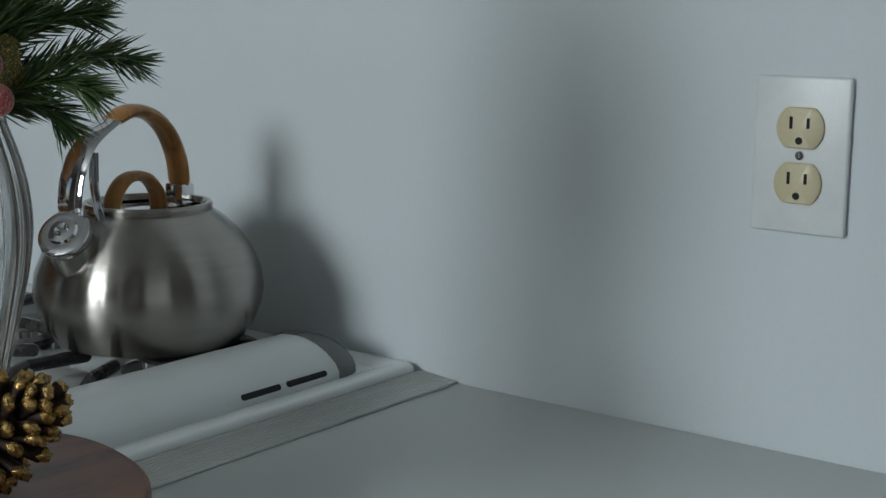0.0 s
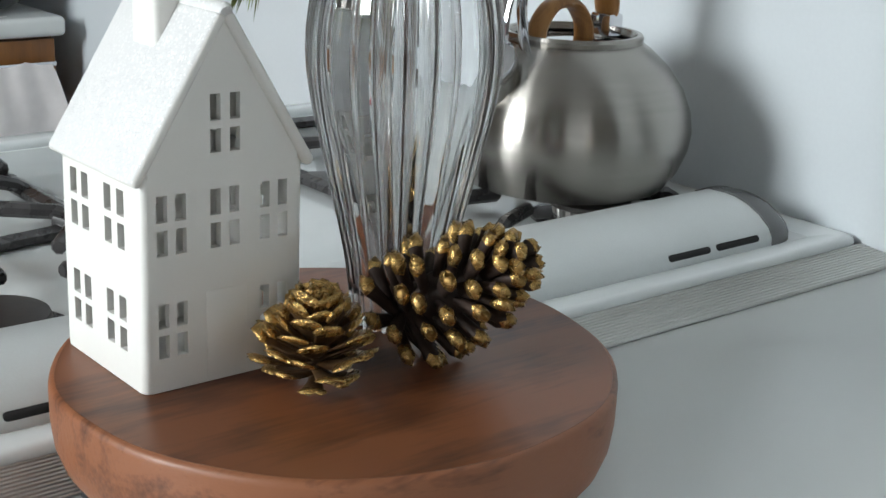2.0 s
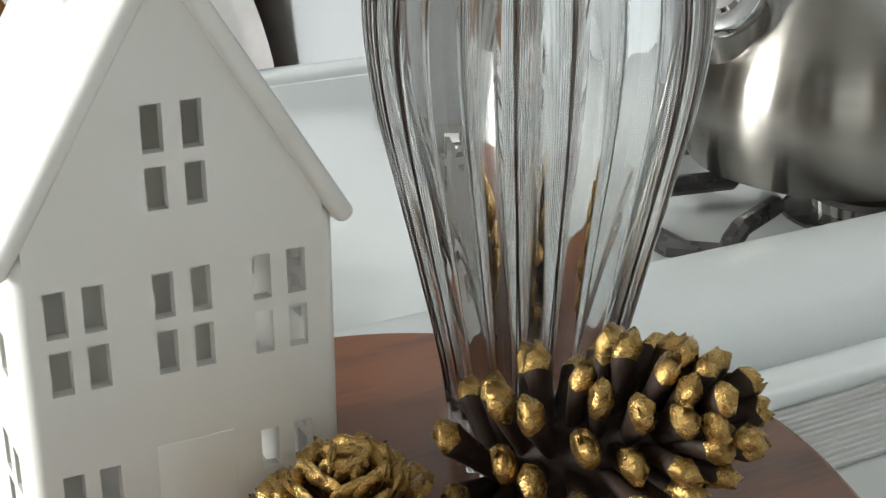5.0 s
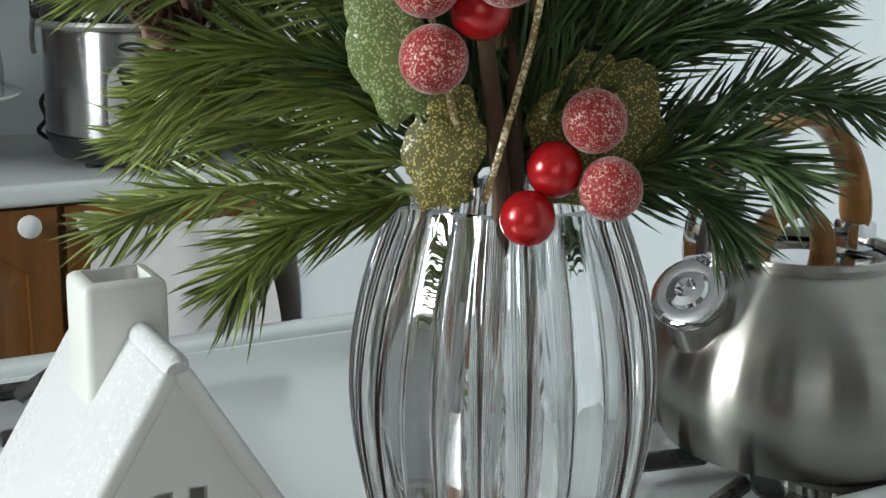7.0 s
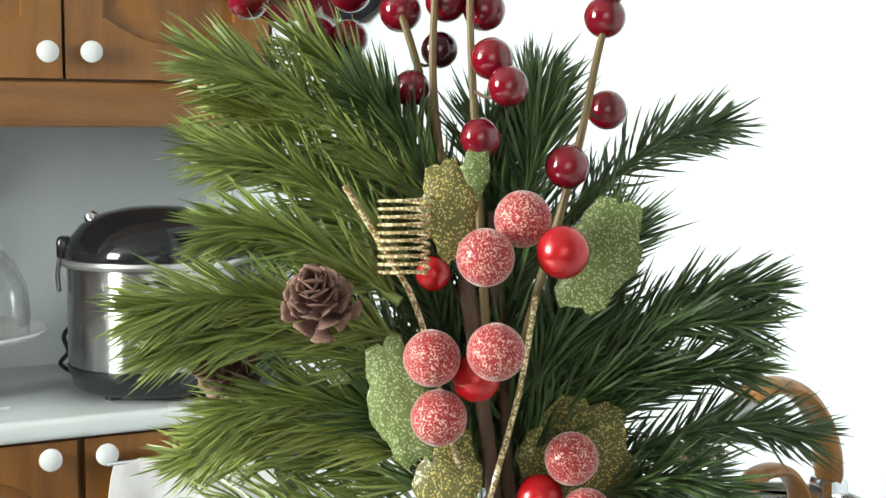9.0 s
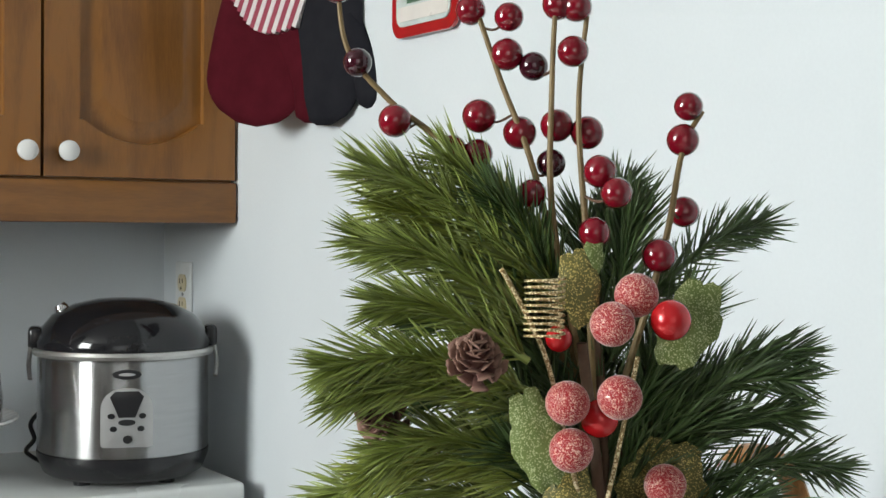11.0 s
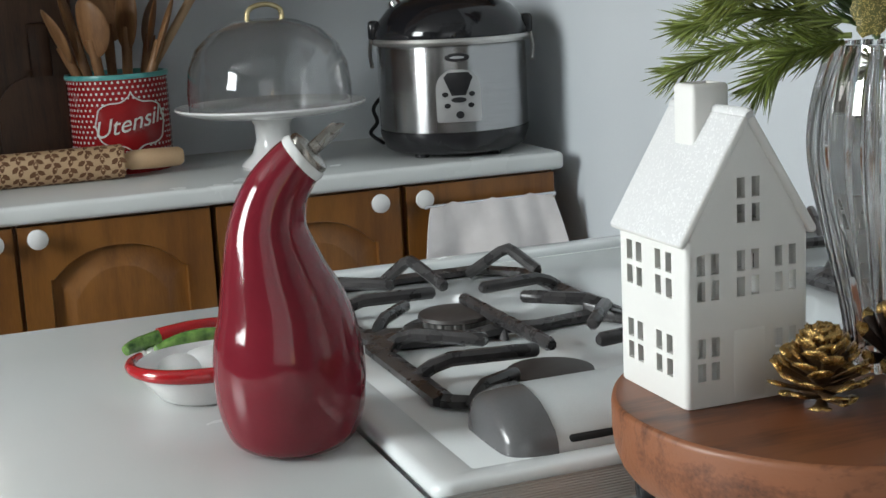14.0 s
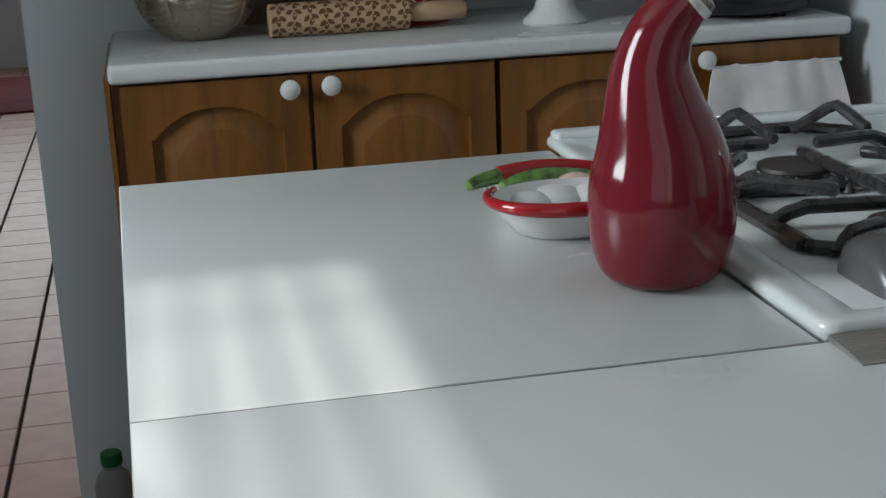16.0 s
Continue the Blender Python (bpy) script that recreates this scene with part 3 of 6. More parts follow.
for a in (164, 284, 44):
    x, y = 0.112 * math.cos(radians(a)), 0.119 * math.sin(radians(a))
    part("leg", lathe(bmesh.new(), [(0.0, 0.0), (0.0048, 0.0), (0.0056, 0.002), (0.0066, 0.022), (0.0, 0.022)], 20, mtx=pose(x, y, 0)), M["black"], riser, "short black round leg")
TOP = T + 0.0633

# ---------- ceramic house ----------
hx0, hx1, hy0, hy1 = -0.645, -0.567, -0.0875, -0.0115
house = thing("ceramic_house", ((hx0 + hx1) / 2, (hy0 + hy1) / 2, TOP + 0.0003), "white ceramic tealight house with cut-out windows", "ornament")
W, D = (hx1 - hx0) / 2, (hy1 - hy0) / 2
EV, AP = 0.0925, 0.1562
rowsz = [(0.0150, 0.0252), (0.0282, 0.0390), (0.0600, 0.0710), (0.0743, 0.0857)]
g_holes = []
for zz0, zz1 in rowsz:
    for u0, u1 in ((0.088, 0.153), (0.200, 0.265), (0.722, 0.782), (0.835, 0.897)):
        g_holes.append((-W + 2 * W * u0, -W + 2 * W * u1, zz0, zz1))
for zz0, zz1 in rowsz[2:]:
    for u0, u1 in ((0.410, 0.474), (0.527, 0.589)):
        g_holes.append((-W + 2 * W * u0, -W + 2 * W * u1, zz0, zz1))
for zz0, zz1 in ((0.1010, 0.1112), (0.1146, 0.1258)):
    for u0, u1 in ((0.413, 0.477), (0.533, 0.596)):
        g_holes.append((-W + 2 * W * u0, -W + 2 * W * u1, zz0, zz1))
CR_ = 0.0032
ES = EV + CR_ * (AP - EV) / W
gable = [(-W + CR_, 0.0), (W - CR_, 0.0), (W - CR_, ES), (0.0, AP), (-W + CR_, ES)]
for nm, y, sgn in (("gable_wall", -D, 1), ("gable_wall", D, -1)):
    bm = plate_with_holes(gable, g_holes if sgn > 0 else g_holes[16:20], 0.0035, lambda u, v: (u, 0.0, v))
    bmesh.ops.translate(bm, vec=(0, y + (0 if sgn < 0 else 0.0), 0), verts=bm.verts)
    ys = [v.co.y for v in bm.verts]
    bmesh.ops.translate(bm, vec=(0, (-D - min(ys)) if sgn > 0 else (D - max(ys)), 0), verts=bm.verts)
    part(nm, bm, M["ceramic"], house, smooth=False)
s_holes = []
for zz0, zz1 in rowsz:
    for v0, v1 in ((0.13, 0.215), (0.275, 0.36), (0.56, 0.645), (0.715, 0.80)):
        s_holes.append((D - 2 * D * v1, D - 2 * D * v0, zz0, zz1))
for sgn in (-1, 1):
    bm = plate_with_holes([(-D + CR_, 0.0), (D - CR_, 0.0), (D - CR_, EV), (-D + CR_, EV)], s_holes, 0.0035, lambda u, v: (0.0, u, v))
    xs = [v.co.x for v in bm.verts]
    bmesh.ops.translate(bm, vec=((-W - min(xs)) if sgn < 0 else (W - max(xs)), 0, 0), verts=bm.verts)
    part("side_wall", bm, M["ceramic"], house, smooth=False)
for sx in (-1, 1):
    for sy in (-1, 1):
        part("corner", lathe(bmesh.new(), [(0.0, 0.0), (CR_ - 0.0004, 0.0), (CR_, 0.0008), (CR_, EV), (0.0, ES)], 24, mtx=pose(sx * (W - CR_), sy * (D - CR_), 0)), M["ceramic"], house)
    # roof slope
    bm = bmesh.new()
    nx, nz = (AP - EV), W
    ln = math.hypot(nx, nz)
    box(bm, -0.0015, ln + 0.0030, -D - 0.0022, D + 0.0022, -0.0005, 0.0048, bevel=0.0023, seg=4)
    ang = math.degrees(math.atan2(AP - EV, W))
    r = part("roof_slope", bm, M["snow_roof"], house, "roof slope frosted with white glitter")
    r.matrix_basis = pose(0, 0, AP, 0, 0, 0 if sx > 0 else 180) @ pose(0, 0, 0, 0, ang, 0)
    r.data.materials.append(M["ceramic"])
    for pf in r.data.polygons:
        if pf.normal.z < 0.6:
            pf.material_index = 1
bm = bmesh.new()
box(bm, -0.0150, 0.0085, -0.0075, 0.0145, 0.130, 0.1745, bevel=0.0026, seg=3)
topf = max(bm.faces, key=lambda f: f.calc_center_median().z + f.normal.z)
bmesh.ops.inset_region(bm, faces=[topf], thickness=0.0016, depth=0.0)
bmesh.ops.inset_region(bm, faces=[topf], thickness=0.0004, depth=-0.018)
part("chimney", bm, M["ceramic"], house, "hollow square chimney")
part("ridge", tube(bmesh.new(), [(0, -D - 0.0020, AP + 0.0028), (0, -D - 0.0008, AP + 0.0034), (0, D + 0.0008, AP + 0.0034), (0, D + 0.0020, AP + 0.0028)], lambda t: 0.0036 if 0.1 < t < 0.9 else 0.0028, 16), M["snow_roof"], house)
part("door_panel", B(-0.0095, 0.0105, -D - 0.0004, -D + 0.001, 0.0015, 0.0415, bevel=0.0007), M["ceramic"], house, "plain raised ceramic door")
part("base_plate", B(-W + 0.003, W - 0.003, -D + 0.003, D - 0.003, 0.0, 0.002), M["ceramic"], house)

# ---------- fluted glass vase ----------
VC = (-0.4985, -0.0690)
vase = thing("glass_vase", (VC[0], VC[1], TOP + 0.0003), "clear fluted crystal vase with deep vertical ribs", "vase")
RIBS = 24
VP = [(0.0225, 0.0), (0.0232, 0.006), (0.0262, 0.03), (0.0315, 0.055), (0.0385, 0.085), (0.0438, 0.108), (0.0465, 0.128), (0.0462, 0.145), (0.0435, 0.162), (0.0395, 0.176), (0.0355, 0.187), (0.0348, 0.191)]


VPS = [(p.x, p.z) for p in smooth_line([(r, 0, z) for r, z in VP], 6)]


def vase_r(z):
    for (r0, z0), (r1, z1) in zip(VPS, VPS[1:]):
        if z <= z1:
            t = (z - z0) / (z1 - z0)
            return r0 + (r1 - r0) * t
    return VP[-1][0]


flute = lambda a, z: 1.0 - 0.165 * (1 - abs(math.sin(a * RIBS / 2)) ** 0.85)
inner = lambda a, z: 1.0
zs = [0.191 * i / 48 for i in range(49)]
outer_p = [(vase_r(z), z) for z in zs]
prof = [(0.0, 0.0)] + outer_p + [(vase_r(z) - 0.0062, z) for z in reversed(zs) if z > 0.013] + [(0.0, 0.0125)]
k0 = len(outer_p) + 1
bm = bmesh.new()
lathe(bm, [p for p in prof[:k0]], 360, f=flute)
vts = set(bm.verts)
lathe(bm, [p for p in prof[k0:]], 360, f=inner)
bm.verts.ensure_lookup_table()
# join the lip
o_top = [v for v in bm.verts if v in vts][-360:]
i_top = [v for v in bm.verts if v not in vts][:360]
for i in range(360):
    j = (i + 1) % 360
    bm.faces.new((o_top[i], o_top[j], i_top[j], i_top[i]))
bmesh.ops.recalc_face_normals(bm, faces=bm.faces)
vg = part("vessel", bm, M["glass"], vase, angle=75)

# ---------- kettle ----------
KC = (-0.1440, 0.1800)
KZ = T + 0.0312
kettle = thing("kettle", (KC[0], KC[1], KZ + 0.0153), "brushed steel whistling kettle with wooden handle", "kettle")
body = part("body", lathe(bmesh.new(), [(0.0, -0.0153), (0.071, -0.0153), (0.079, -0.012), (0.0885, 0.002), (0.0948, 0.018), (0.0965, 0.031), (0.0945, 0.046), (0.0875, 0.063), (0.0755, 0.0795), (0.061, 0.0925), (0.052, 0.0985)], 96), M["steel"], kettle)
part("lid_ring", lathe(bmesh.new(), [(0.050, 0.096), (0.0535, 0.0965), (0.0545, 0.101), (0.053, 0.1035), (0.0495, 0.1035), (0.047, 0.0985)], 80), M["steel"], kettle, "rolled steel lid rim")
lid = part("lid", lathe(bmesh.new(), [(0.049, 0.0985), (0.044, 0.096), (0.03, 0.0965), (0.0, 0.099)], 64), M["chrome"], kettle)
part("lid_knob", tube(bmesh.new(), smooth_line([(-0.038, 0, 0.096), (-0.036, 0, 0.110), (-0.026, 0, 0.1225), (-0.013, 0, 0.126), (0.000, 0, 0.1225), (0.010, 0, 0.110), (0.012, 0, 0.096)], 6), 1.0, 12, flat=(0.010, 0.0045), up=(0, 0, 1)), M["handle_wood"], lid, "arched wooden lid knob")
# spout towards -x
sp = part("spout", tube(bmesh.new(), smooth_line([(-0.060, 0, 0.044), (-0.076, -0.003, 0.066), (-0.088, -0.006, 0.084)], 5), lambda t: 0.0225 - 0.004 * t, 32), M["steel"], kettle)
d = Vector((-0.68, -0.26, 0.68)).normalized()
m = Matrix.Translation((-0.088, -0.006, 0.084)) @ d.to_track_quat("Z", "Y").to_matrix().to_4x4()
part("whistle_cap", lathe(bmesh.new(), [(0.019, -0.004), (0.0215, 0.0), (0.0225, 0.004), (0.0215, 0.0075), (0.017, 0.0095), (0.0125, 0.0085), (0.011, 0.0105), (0.006, 0.0115), (0.0045, 0.009), (0.003, 0.007), (0.0, 0.007)], 40, mtx=m), M["chrome"], sp, "round chrome whistle cap")
hw = smooth_line([(-0.038, 0, 0.172), (-0.018, 0, 0.180), (0.004, 0, 0.176), (0.022, 0, 0.160), (0.033, 0, 0.136), (0.036, 0, 0.110)], 8)
part("handle", tube(bmesh.new(), hw, lambda t: 0.5 + 0.5 * min(1, 6 * min(t + 0.08, 1.08 - t)), 14, flat=(0.0125, 0.0058), up=(0, 0, 1)), M["handle_wood"], kettle, "bent wooden grip")
ch = smooth_line([(-0.074, 0, 0.083), (-0.080, 0, 0.105), (-0.076, 0, 0.132), (-0.063, 0, 0.156), (-0.038, 0, 0.173)], 8)
part("handle_arm", tube(bmesh.new(), ch, 1.0, 12, flat=(0.0155, 0.003)), M["chrome"], kettle, "polished chrome handle arm")
part("trigger", tube(bmesh.new(), smooth_line([(-0.056, -0.009, 0.090), (-0.062, -0.009, 0.120), (-0.062, -0.009, 0.150)], 6), 1.0, 8, flat=(0.006, 0.0018)), M["chrome"], kettle)
part("handle_bracket", B(0.028, 0.044, -0.011, 0.011, 0.098, 0.116, bevel=0.003), M["chrome"], kettle)

# ---------- oil bottle ----------
bottle = thing("oil_bottle", (-0.809, 0.147, T), "glossy dark red ceramic oil bottle with steel pourer", "oil bottle")
axis = smooth_line([(0, 0, 0.0), (0, 0, 0.004), (0, 0, 0.015), (0, 0, 0.045), (-0.001, 0, 0.085), (-0.006, 0.0, 0.120), (-0.0075, 0, 0.148), (-0.002, -0.003, 0.170), (0.0085, -0.007, 0.186), (0.0165, -0.010, 0.1935)], 8)
RB = [(0.0, 0.030), (0.004, 0.0375), (0.012, 0.0438), (0.03, 0.0490), (0.055, 0.0504), (0.078, 0.0478), (0.098, 0.0422), (0.122, 0.0340), (0.149, 0.0262), (0.167, 0.0222), (0.185, 0.0185), (0.200, 0.0160)]


RBS = smooth_line([(r, 0, z) for z, r in RB], 8)


def bottle_r(t):
    z = axis[min(int(round(t * (len(axis) - 1))), len(axis) - 1)].z
    for p, q in zip(RBS, RBS[1:]):
        if z <= q.z:
            return p.x + (q.x - p.x) * max(0.0, (z - p.z) / max(q.z - p.z, 1e-6))
    return RBS[-1].x


part("body", tube(bmesh.new(), axis, bottle_r, 72), M["red_glaze"], bottle, angle=70)
dirn = (axis[-1] - axis[-4]).normalized()
mm = Matrix.Translation(axis[-1]) @ dirn.to_track_quat("Z", "Y").to_matrix().to_4x4()
nk = part("neck_ring", lathe(bmesh.new(), [(0.0135, -0.006), (0.0172, -0.004), (0.0178, 0.0), (0.0165, 0.003), (0.0125, 0.0035), (0.0, 0.003)], 40, mtx=mm), M["white_gloss"], bottle, "white ring round the neck")
pr = part("pourer", lathe(bmesh.new(), [(0.0152, 0.002), (0.0158, 0.0045), (0.0150, 0.0070), (0.0095, 0.0085), (0.0045, 0.0078), (0.0042, 0.014), (0.0, 0.014)], 32, mtx=mm), M["steel"], bottle, "steel pourer stopper")
tip = [mm @ Vector(v) for v in ((0, 0, 0.006), (0.004, 0.0, 0.014), (0.011, 0, 0.021), (0.016, 0, 0.026))]
part("pour_tube", tube(bmesh.new(), smooth_line(tip, 5), 0.0046, 16), M["steel"], pr)
part("flap", tube(bmesh.new(), [mm @ Vector(v) for v in ((0.008, 0, 0.0225), (0.014, 0, 0.030), (0.021, 0, 0.0265))], 1.0, 8, flat=(0.004, 0.0014)), M["steel"], pr)

# ---------- pepper spoon rest ----------
rest = thing("spoon_rest", (-0.830, 0.292, T), "white ceramic spoon rest decorated with chili peppers", "spoon rest")
ov = lambda a, z: 1 + 0.12 * math.cos(2 * a)
part("bowl", lathe(bmesh.new(), [(0.0, 0.0), (0.036, 0.0), (0.040, 0.002), (0.050, 0.016), (0.058, 0.0275), (0.0555, 0.029), (0.046, 0.017), (0.034, 0.009), (0.0, 0.008)], 56, f=ov), M["white_gloss"], rest)
M["pepper_red"] = mat("pepper_red_glaze", (0.42, 0.012, 0.016), (0.34, 0.01, 0.014), 0.12, scale=40, bump=0.02, coat=0.4)
M["pepper_green"] = mat("pepper_green_glaze", (0.022, 0.065, 0.015), (0.20, 0.36, 0.08), 0.15, scale=90, fine=300, bump=0.02, coat=0.4)
M["garlic"] = mat("garlic_glaze", (0.72, 0.52, 0.42), rough=0.2, scale=30, bump=0.02)
ring = [(0.058 * ov(a, 0) * math.cos(a), 0.058 * ov(a, 0) * math.sin(a), 0.0285) for a in [radians(150 + 8 * k) for k in range(29)]]
part("rim", tube(bmesh.new(), ring, lambda t: 0.0058 * (0.55 + 0.45 * math.sin(math.pi * t)), 14), M["pepper_red"], rest, "glossy red pepper-shaped rim")
part("red_pepper", tube(bmesh.new(), smooth_line([(-0.022, 0.140, 0.013), (0.012, 0.146, 0.015), (0.050, 0.148, 0.014), (0.085, 0.140, 0.011)], 8), lambda t: 0.0088 * math.sqrt(max(0.02, 1 - t * t * 0.95)), 20), M["pepper_red"], rest)
part("pepper_stem", tube(bmesh.new(), smooth_line([(-0.052, 0.128, 0.009), (-0.042, 0.134, 0.011), (-0.020, 0.140, 0.013)], 6), lambda t: 0.0045 + 0.0035 * t, 14), M["pepper_green"], rest, "green pepper stem")
part("green_pepper", tube(bmesh.new(), smooth_line([(-0.032, 0.086, 0.014), (-0.004, 0.092, 0.018), (0.030, 0.095, 0.018), (0.075, 0.095, 0.014)], 8), lambda t: 0.005 + 0.0050 * math.sin(math.pi * min(1, t + 0.15)), 18), M["pepper_green"], rest)
part("garlic_clove", ball(bmesh.new(), (0.026, 0.066, 0.019), 0.017, squash=0.55), M["garlic"], rest)
for gx, gy, gr in ((-0.024, 0.036, 0.019), (0.000, 0.044, 0.022), (0.034, 0.040, 0.021)):
    part("garlic_bulb", ball(bmesh.new(), (gx, gy, 0.012), gr + 0.005, 20, 12, 0.50), M["white_gloss"], rest, "white moulded garlic bulb")
part("handle_base", B(-0.035, 0.085, 0.040, 0.152, 0.0, 0.008, bevel=0.0035, seg=3), M["white_gloss"], rest)

# ---------- rear sideboard ----------
BT, FY = 0.905, 1.335
side_top = tagged(part("sideboard_worktop", B(-1.207, -0.036, FY, WALL_Y - 0.001, BT - 0.029, BT, bevel=0.008, seg=4), M["laminate"], None), "white laminate worktop along the back wall", "worktop")


def arched_panel(w, h, arch, both=False):
    """A raised panel in a recess, with an arched top."""
    bm = bmesh.new()
    n = 14

    def outline(k):
        pts = []
        ww, a = w / 2 - k, arch
        zb, zt = k, h - k
        sh = ww * 0.05
        if both:
            for i in range(n + 1):
                t = -1 + 2 * i / n
                pts.append((t * (ww - sh), zb + a * (t * t)))
        else:
            pts += [(-ww, zb), (ww, zb)]
        if both:
            pts.insert(0, (-ww, zb + a))
            pts.append((ww, zb + a))
        pts.append((ww, zt - a))
        for i in range(n + 1):
            t = 1 - 2 * i / n
            pts.append((t * (ww - sh), zt - a * abs(t) ** 2.5))
        pts.append((-ww, zt - a))
        return pts

    levels = ((0.0, 0.0), (0.0015, 0.0075), (0.014, 0.0090), (0.032, 0.0), (0.0335, -0.0005))
    rows = [[bm.verts.new((x, y, z)) for x, z in outline(k)] for k, y in levels]
    for p, q in zip(rows, rows[1:]):
        for i in range(len(p)):
            j = (i + 1) % len(p)
            bm.faces.new((p[i], p[j], q[j], q[i]))
    bm.faces.new(rows[-1])
    bmesh.ops.recalc_face_normals(bm, faces=bm.faces)
    return bm, outline(0.0)


def door(parent, x0, x1, z0, z1, y, knob, arch=0.042, both=False, margin=(0.040, 0.040), mat_name="cab_wood"):
    """A frame door whose front lies at y, with an arched raised panel and a white knob."""
    d = new("door")
    d.parent = parent
    d.matrix_basis = pose((x0 + x1) / 2, y, z0)
    w, h = x1 - x0, z1 - z0
    mx, mz = margin
    pw, ph = w - 2 * mx, h - 2 * mz
    pan, _ = arched_panel(pw, ph, arch, both)
    bmesh.ops.translate(pan, vec=(0, 0.0008, mz), verts=pan.verts)
    # frame round the panel
    bm = bmesh.new()
    _o = arched_panel(pw, ph, arch, both)
    _o[0].free()
    inn = [(px, pz + mz) for px, pz in _o[1]]
    for top in (False, True):
        edge = sorted((q for q in inn if (q[1] > h / 2) == top), key=lambda q: q[0])
        zo = h if top else 0.0
        lo_, up_ = [bm.verts.new((px, 0.0, pz)) for px, pz in edge], [bm.verts.new((px, 0.0, zo)) for px, pz in edge]
        back = [bm.verts.new((px, 0.0105, zo)) for px, pz in edge]
        for k in range(len(edge) - 1):
            if edge[k + 1][0] - edge[k][0] < 1e-5:
                continue
            f = bm.faces.new((lo_[k], lo_[k + 1], up_[k + 1], up_[k]) if top else (up_[k], up_[k + 1], lo_[k + 1], lo_[k]))
            bm.faces.new((up_[k], up_[k + 1], back[k + 1], back[k]) if top else (back[k], back[k + 1], up_[k + 1], up_[k]))
    for xa, xb in ((-w / 2, -pw / 2), (pw / 2, w / 2)):
        box(bm, xa, xb, 0.0, 0.0105, 0.0, h)
    box(bm, -w / 2, w / 2, 0.0106, 0.018, 0.0, h)
    part("frame", bm, M[mat_name], d, smooth=False)
    part("raised_panel", pan, M[mat_name], d, angle=38)
    if knob:
        kx, kz = knob
        part("knob", lathe(bmesh.new(), [(0.006, 0.0), (0.006, 0.010), (0.0125, 0.0125), (0.0152, 0.017), (0.0145, 0.021), (0.009, 0.0245), (0.0, 0.0255)], 28, mtx=pose(kx - (x0 + x1) / 2, 0.0, kz - z0, 90)), M["white_gloss"], d, "round white knob")
    return d


DY = 1.345
for (xa, xb), ds in ((((-1.205), (-0.624)), ((-1.193, -0.917, (-0.945, 0.853)), (-0.910, -0.628, (-0.883, 0.855)))), (((-0.620), (-0.048)), ((-0.619, -0.323, (-0.361, 0.853)), (-0.312, -0.052, (-0.287, 0.852))))):
    cab = thing("base_cabinet", (0, 0, 0), "oak base cabinet with arched panel doors and white knobs", "cabinet", "base cabinets")
    part("carcass", B(xa, xb, DY + 0.0185, WALL_Y - 0.002, 0.1, BT - 0.030), M["cab_wood"], cab, smooth=False)
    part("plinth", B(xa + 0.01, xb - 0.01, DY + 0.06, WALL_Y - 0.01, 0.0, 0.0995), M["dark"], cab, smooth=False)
    for x0, x1, k in ds:
        door(cab, x0, x1, 0.13, 0.872, DY, k)
part("side_panel", B(-1.2135, -1.206, DY + 0.002, WALL_Y - 0.002, 0.0, 0.885), M["cab_wood"], bpy.data.objects["base_cabinet"], smooth=False)

# ---------- upper cabinet ----------
UY = 1.452
upper = thing("wall_cabinet", (0, 0, 0), "oak wall cabinet with arched panel doors and white knobs", "cabinet")
part("carcass", B(-1.20, -0.004, UY + 0.019, WALL_Y - 0.001, 1.30, 2.15), M["cab_wood"], upper, smooth=False)
part("light_rail", B(-1.20, -0.003, UY - 0.002, UY + 0.0185, 1.285, 1.3475, bevel=0.004), M["cab_wood_x"], upper, "plain wooden rail under the doors")
for x0, x1, k in ((-0.3015, -0.006, (-0.270, 1.388)), (-0.600, -0.3065, (-0.329, 1.387)), (-0.8985, -0.605, (-0.871, 1.388)), (-1.197, -0.9035, (-0.930, 1.388))):
    door(upper, x0, x1, 1.3515, 2.12, UY, k, arch=0.034, both=True, margin=(0.052, 0.050))

# ---------- towel ----------
towel = thing("dish_towel", (-0.175, 1.328, 0.845), "white cotton dish towel hanging over the cabinet door", "towel")
bm = bmesh.new()
nu, nv = 48, 26
grid = []
for j in range(nv + 1):
    v = j / nv
    row = []
    for i in range(nu + 1):
        u = -1 + 2 * i / nu
        half = 0.107 + 0.034 * min(1.0, v * 2.2) ** 0.8
        fold = 0.008 * math.sin(u * 5.2 + 0.9 + 0.5 * v) * min(1, v * 3 + 0.2) + 0.0035 * noise.noise((u * 4, v * 5, 0.3))
        z = -0.36 * v - 0.006 * abs(math.sin(u * 5)) * (1 - v)
        row.append(bm.verts.new((u * half + 0.004 * math.sin(v * 6), -0.008 - 0.010 * min(1, v * 4) - fold, z)))
    grid.append(row)
for p, q in zip(grid, grid[1:]):
    for i in range(nu):
        bm.faces.new((p[i], p[i + 1], q[i + 1], q[i]))
bmesh.ops.recalc_face_normals(bm, faces=bm.faces)
bmesh.ops.solidify(bm, geom=bm.faces[:], thickness=0.003)
part("cloth", bm, M["towel"], towel, angle=80)
part("hanging_bar", tube(bmesh.new(), [(-0.115, -0.003, -0.006), (0.115, -0.003, -0.006)], 0.004, 12), M["chrome"], towel)

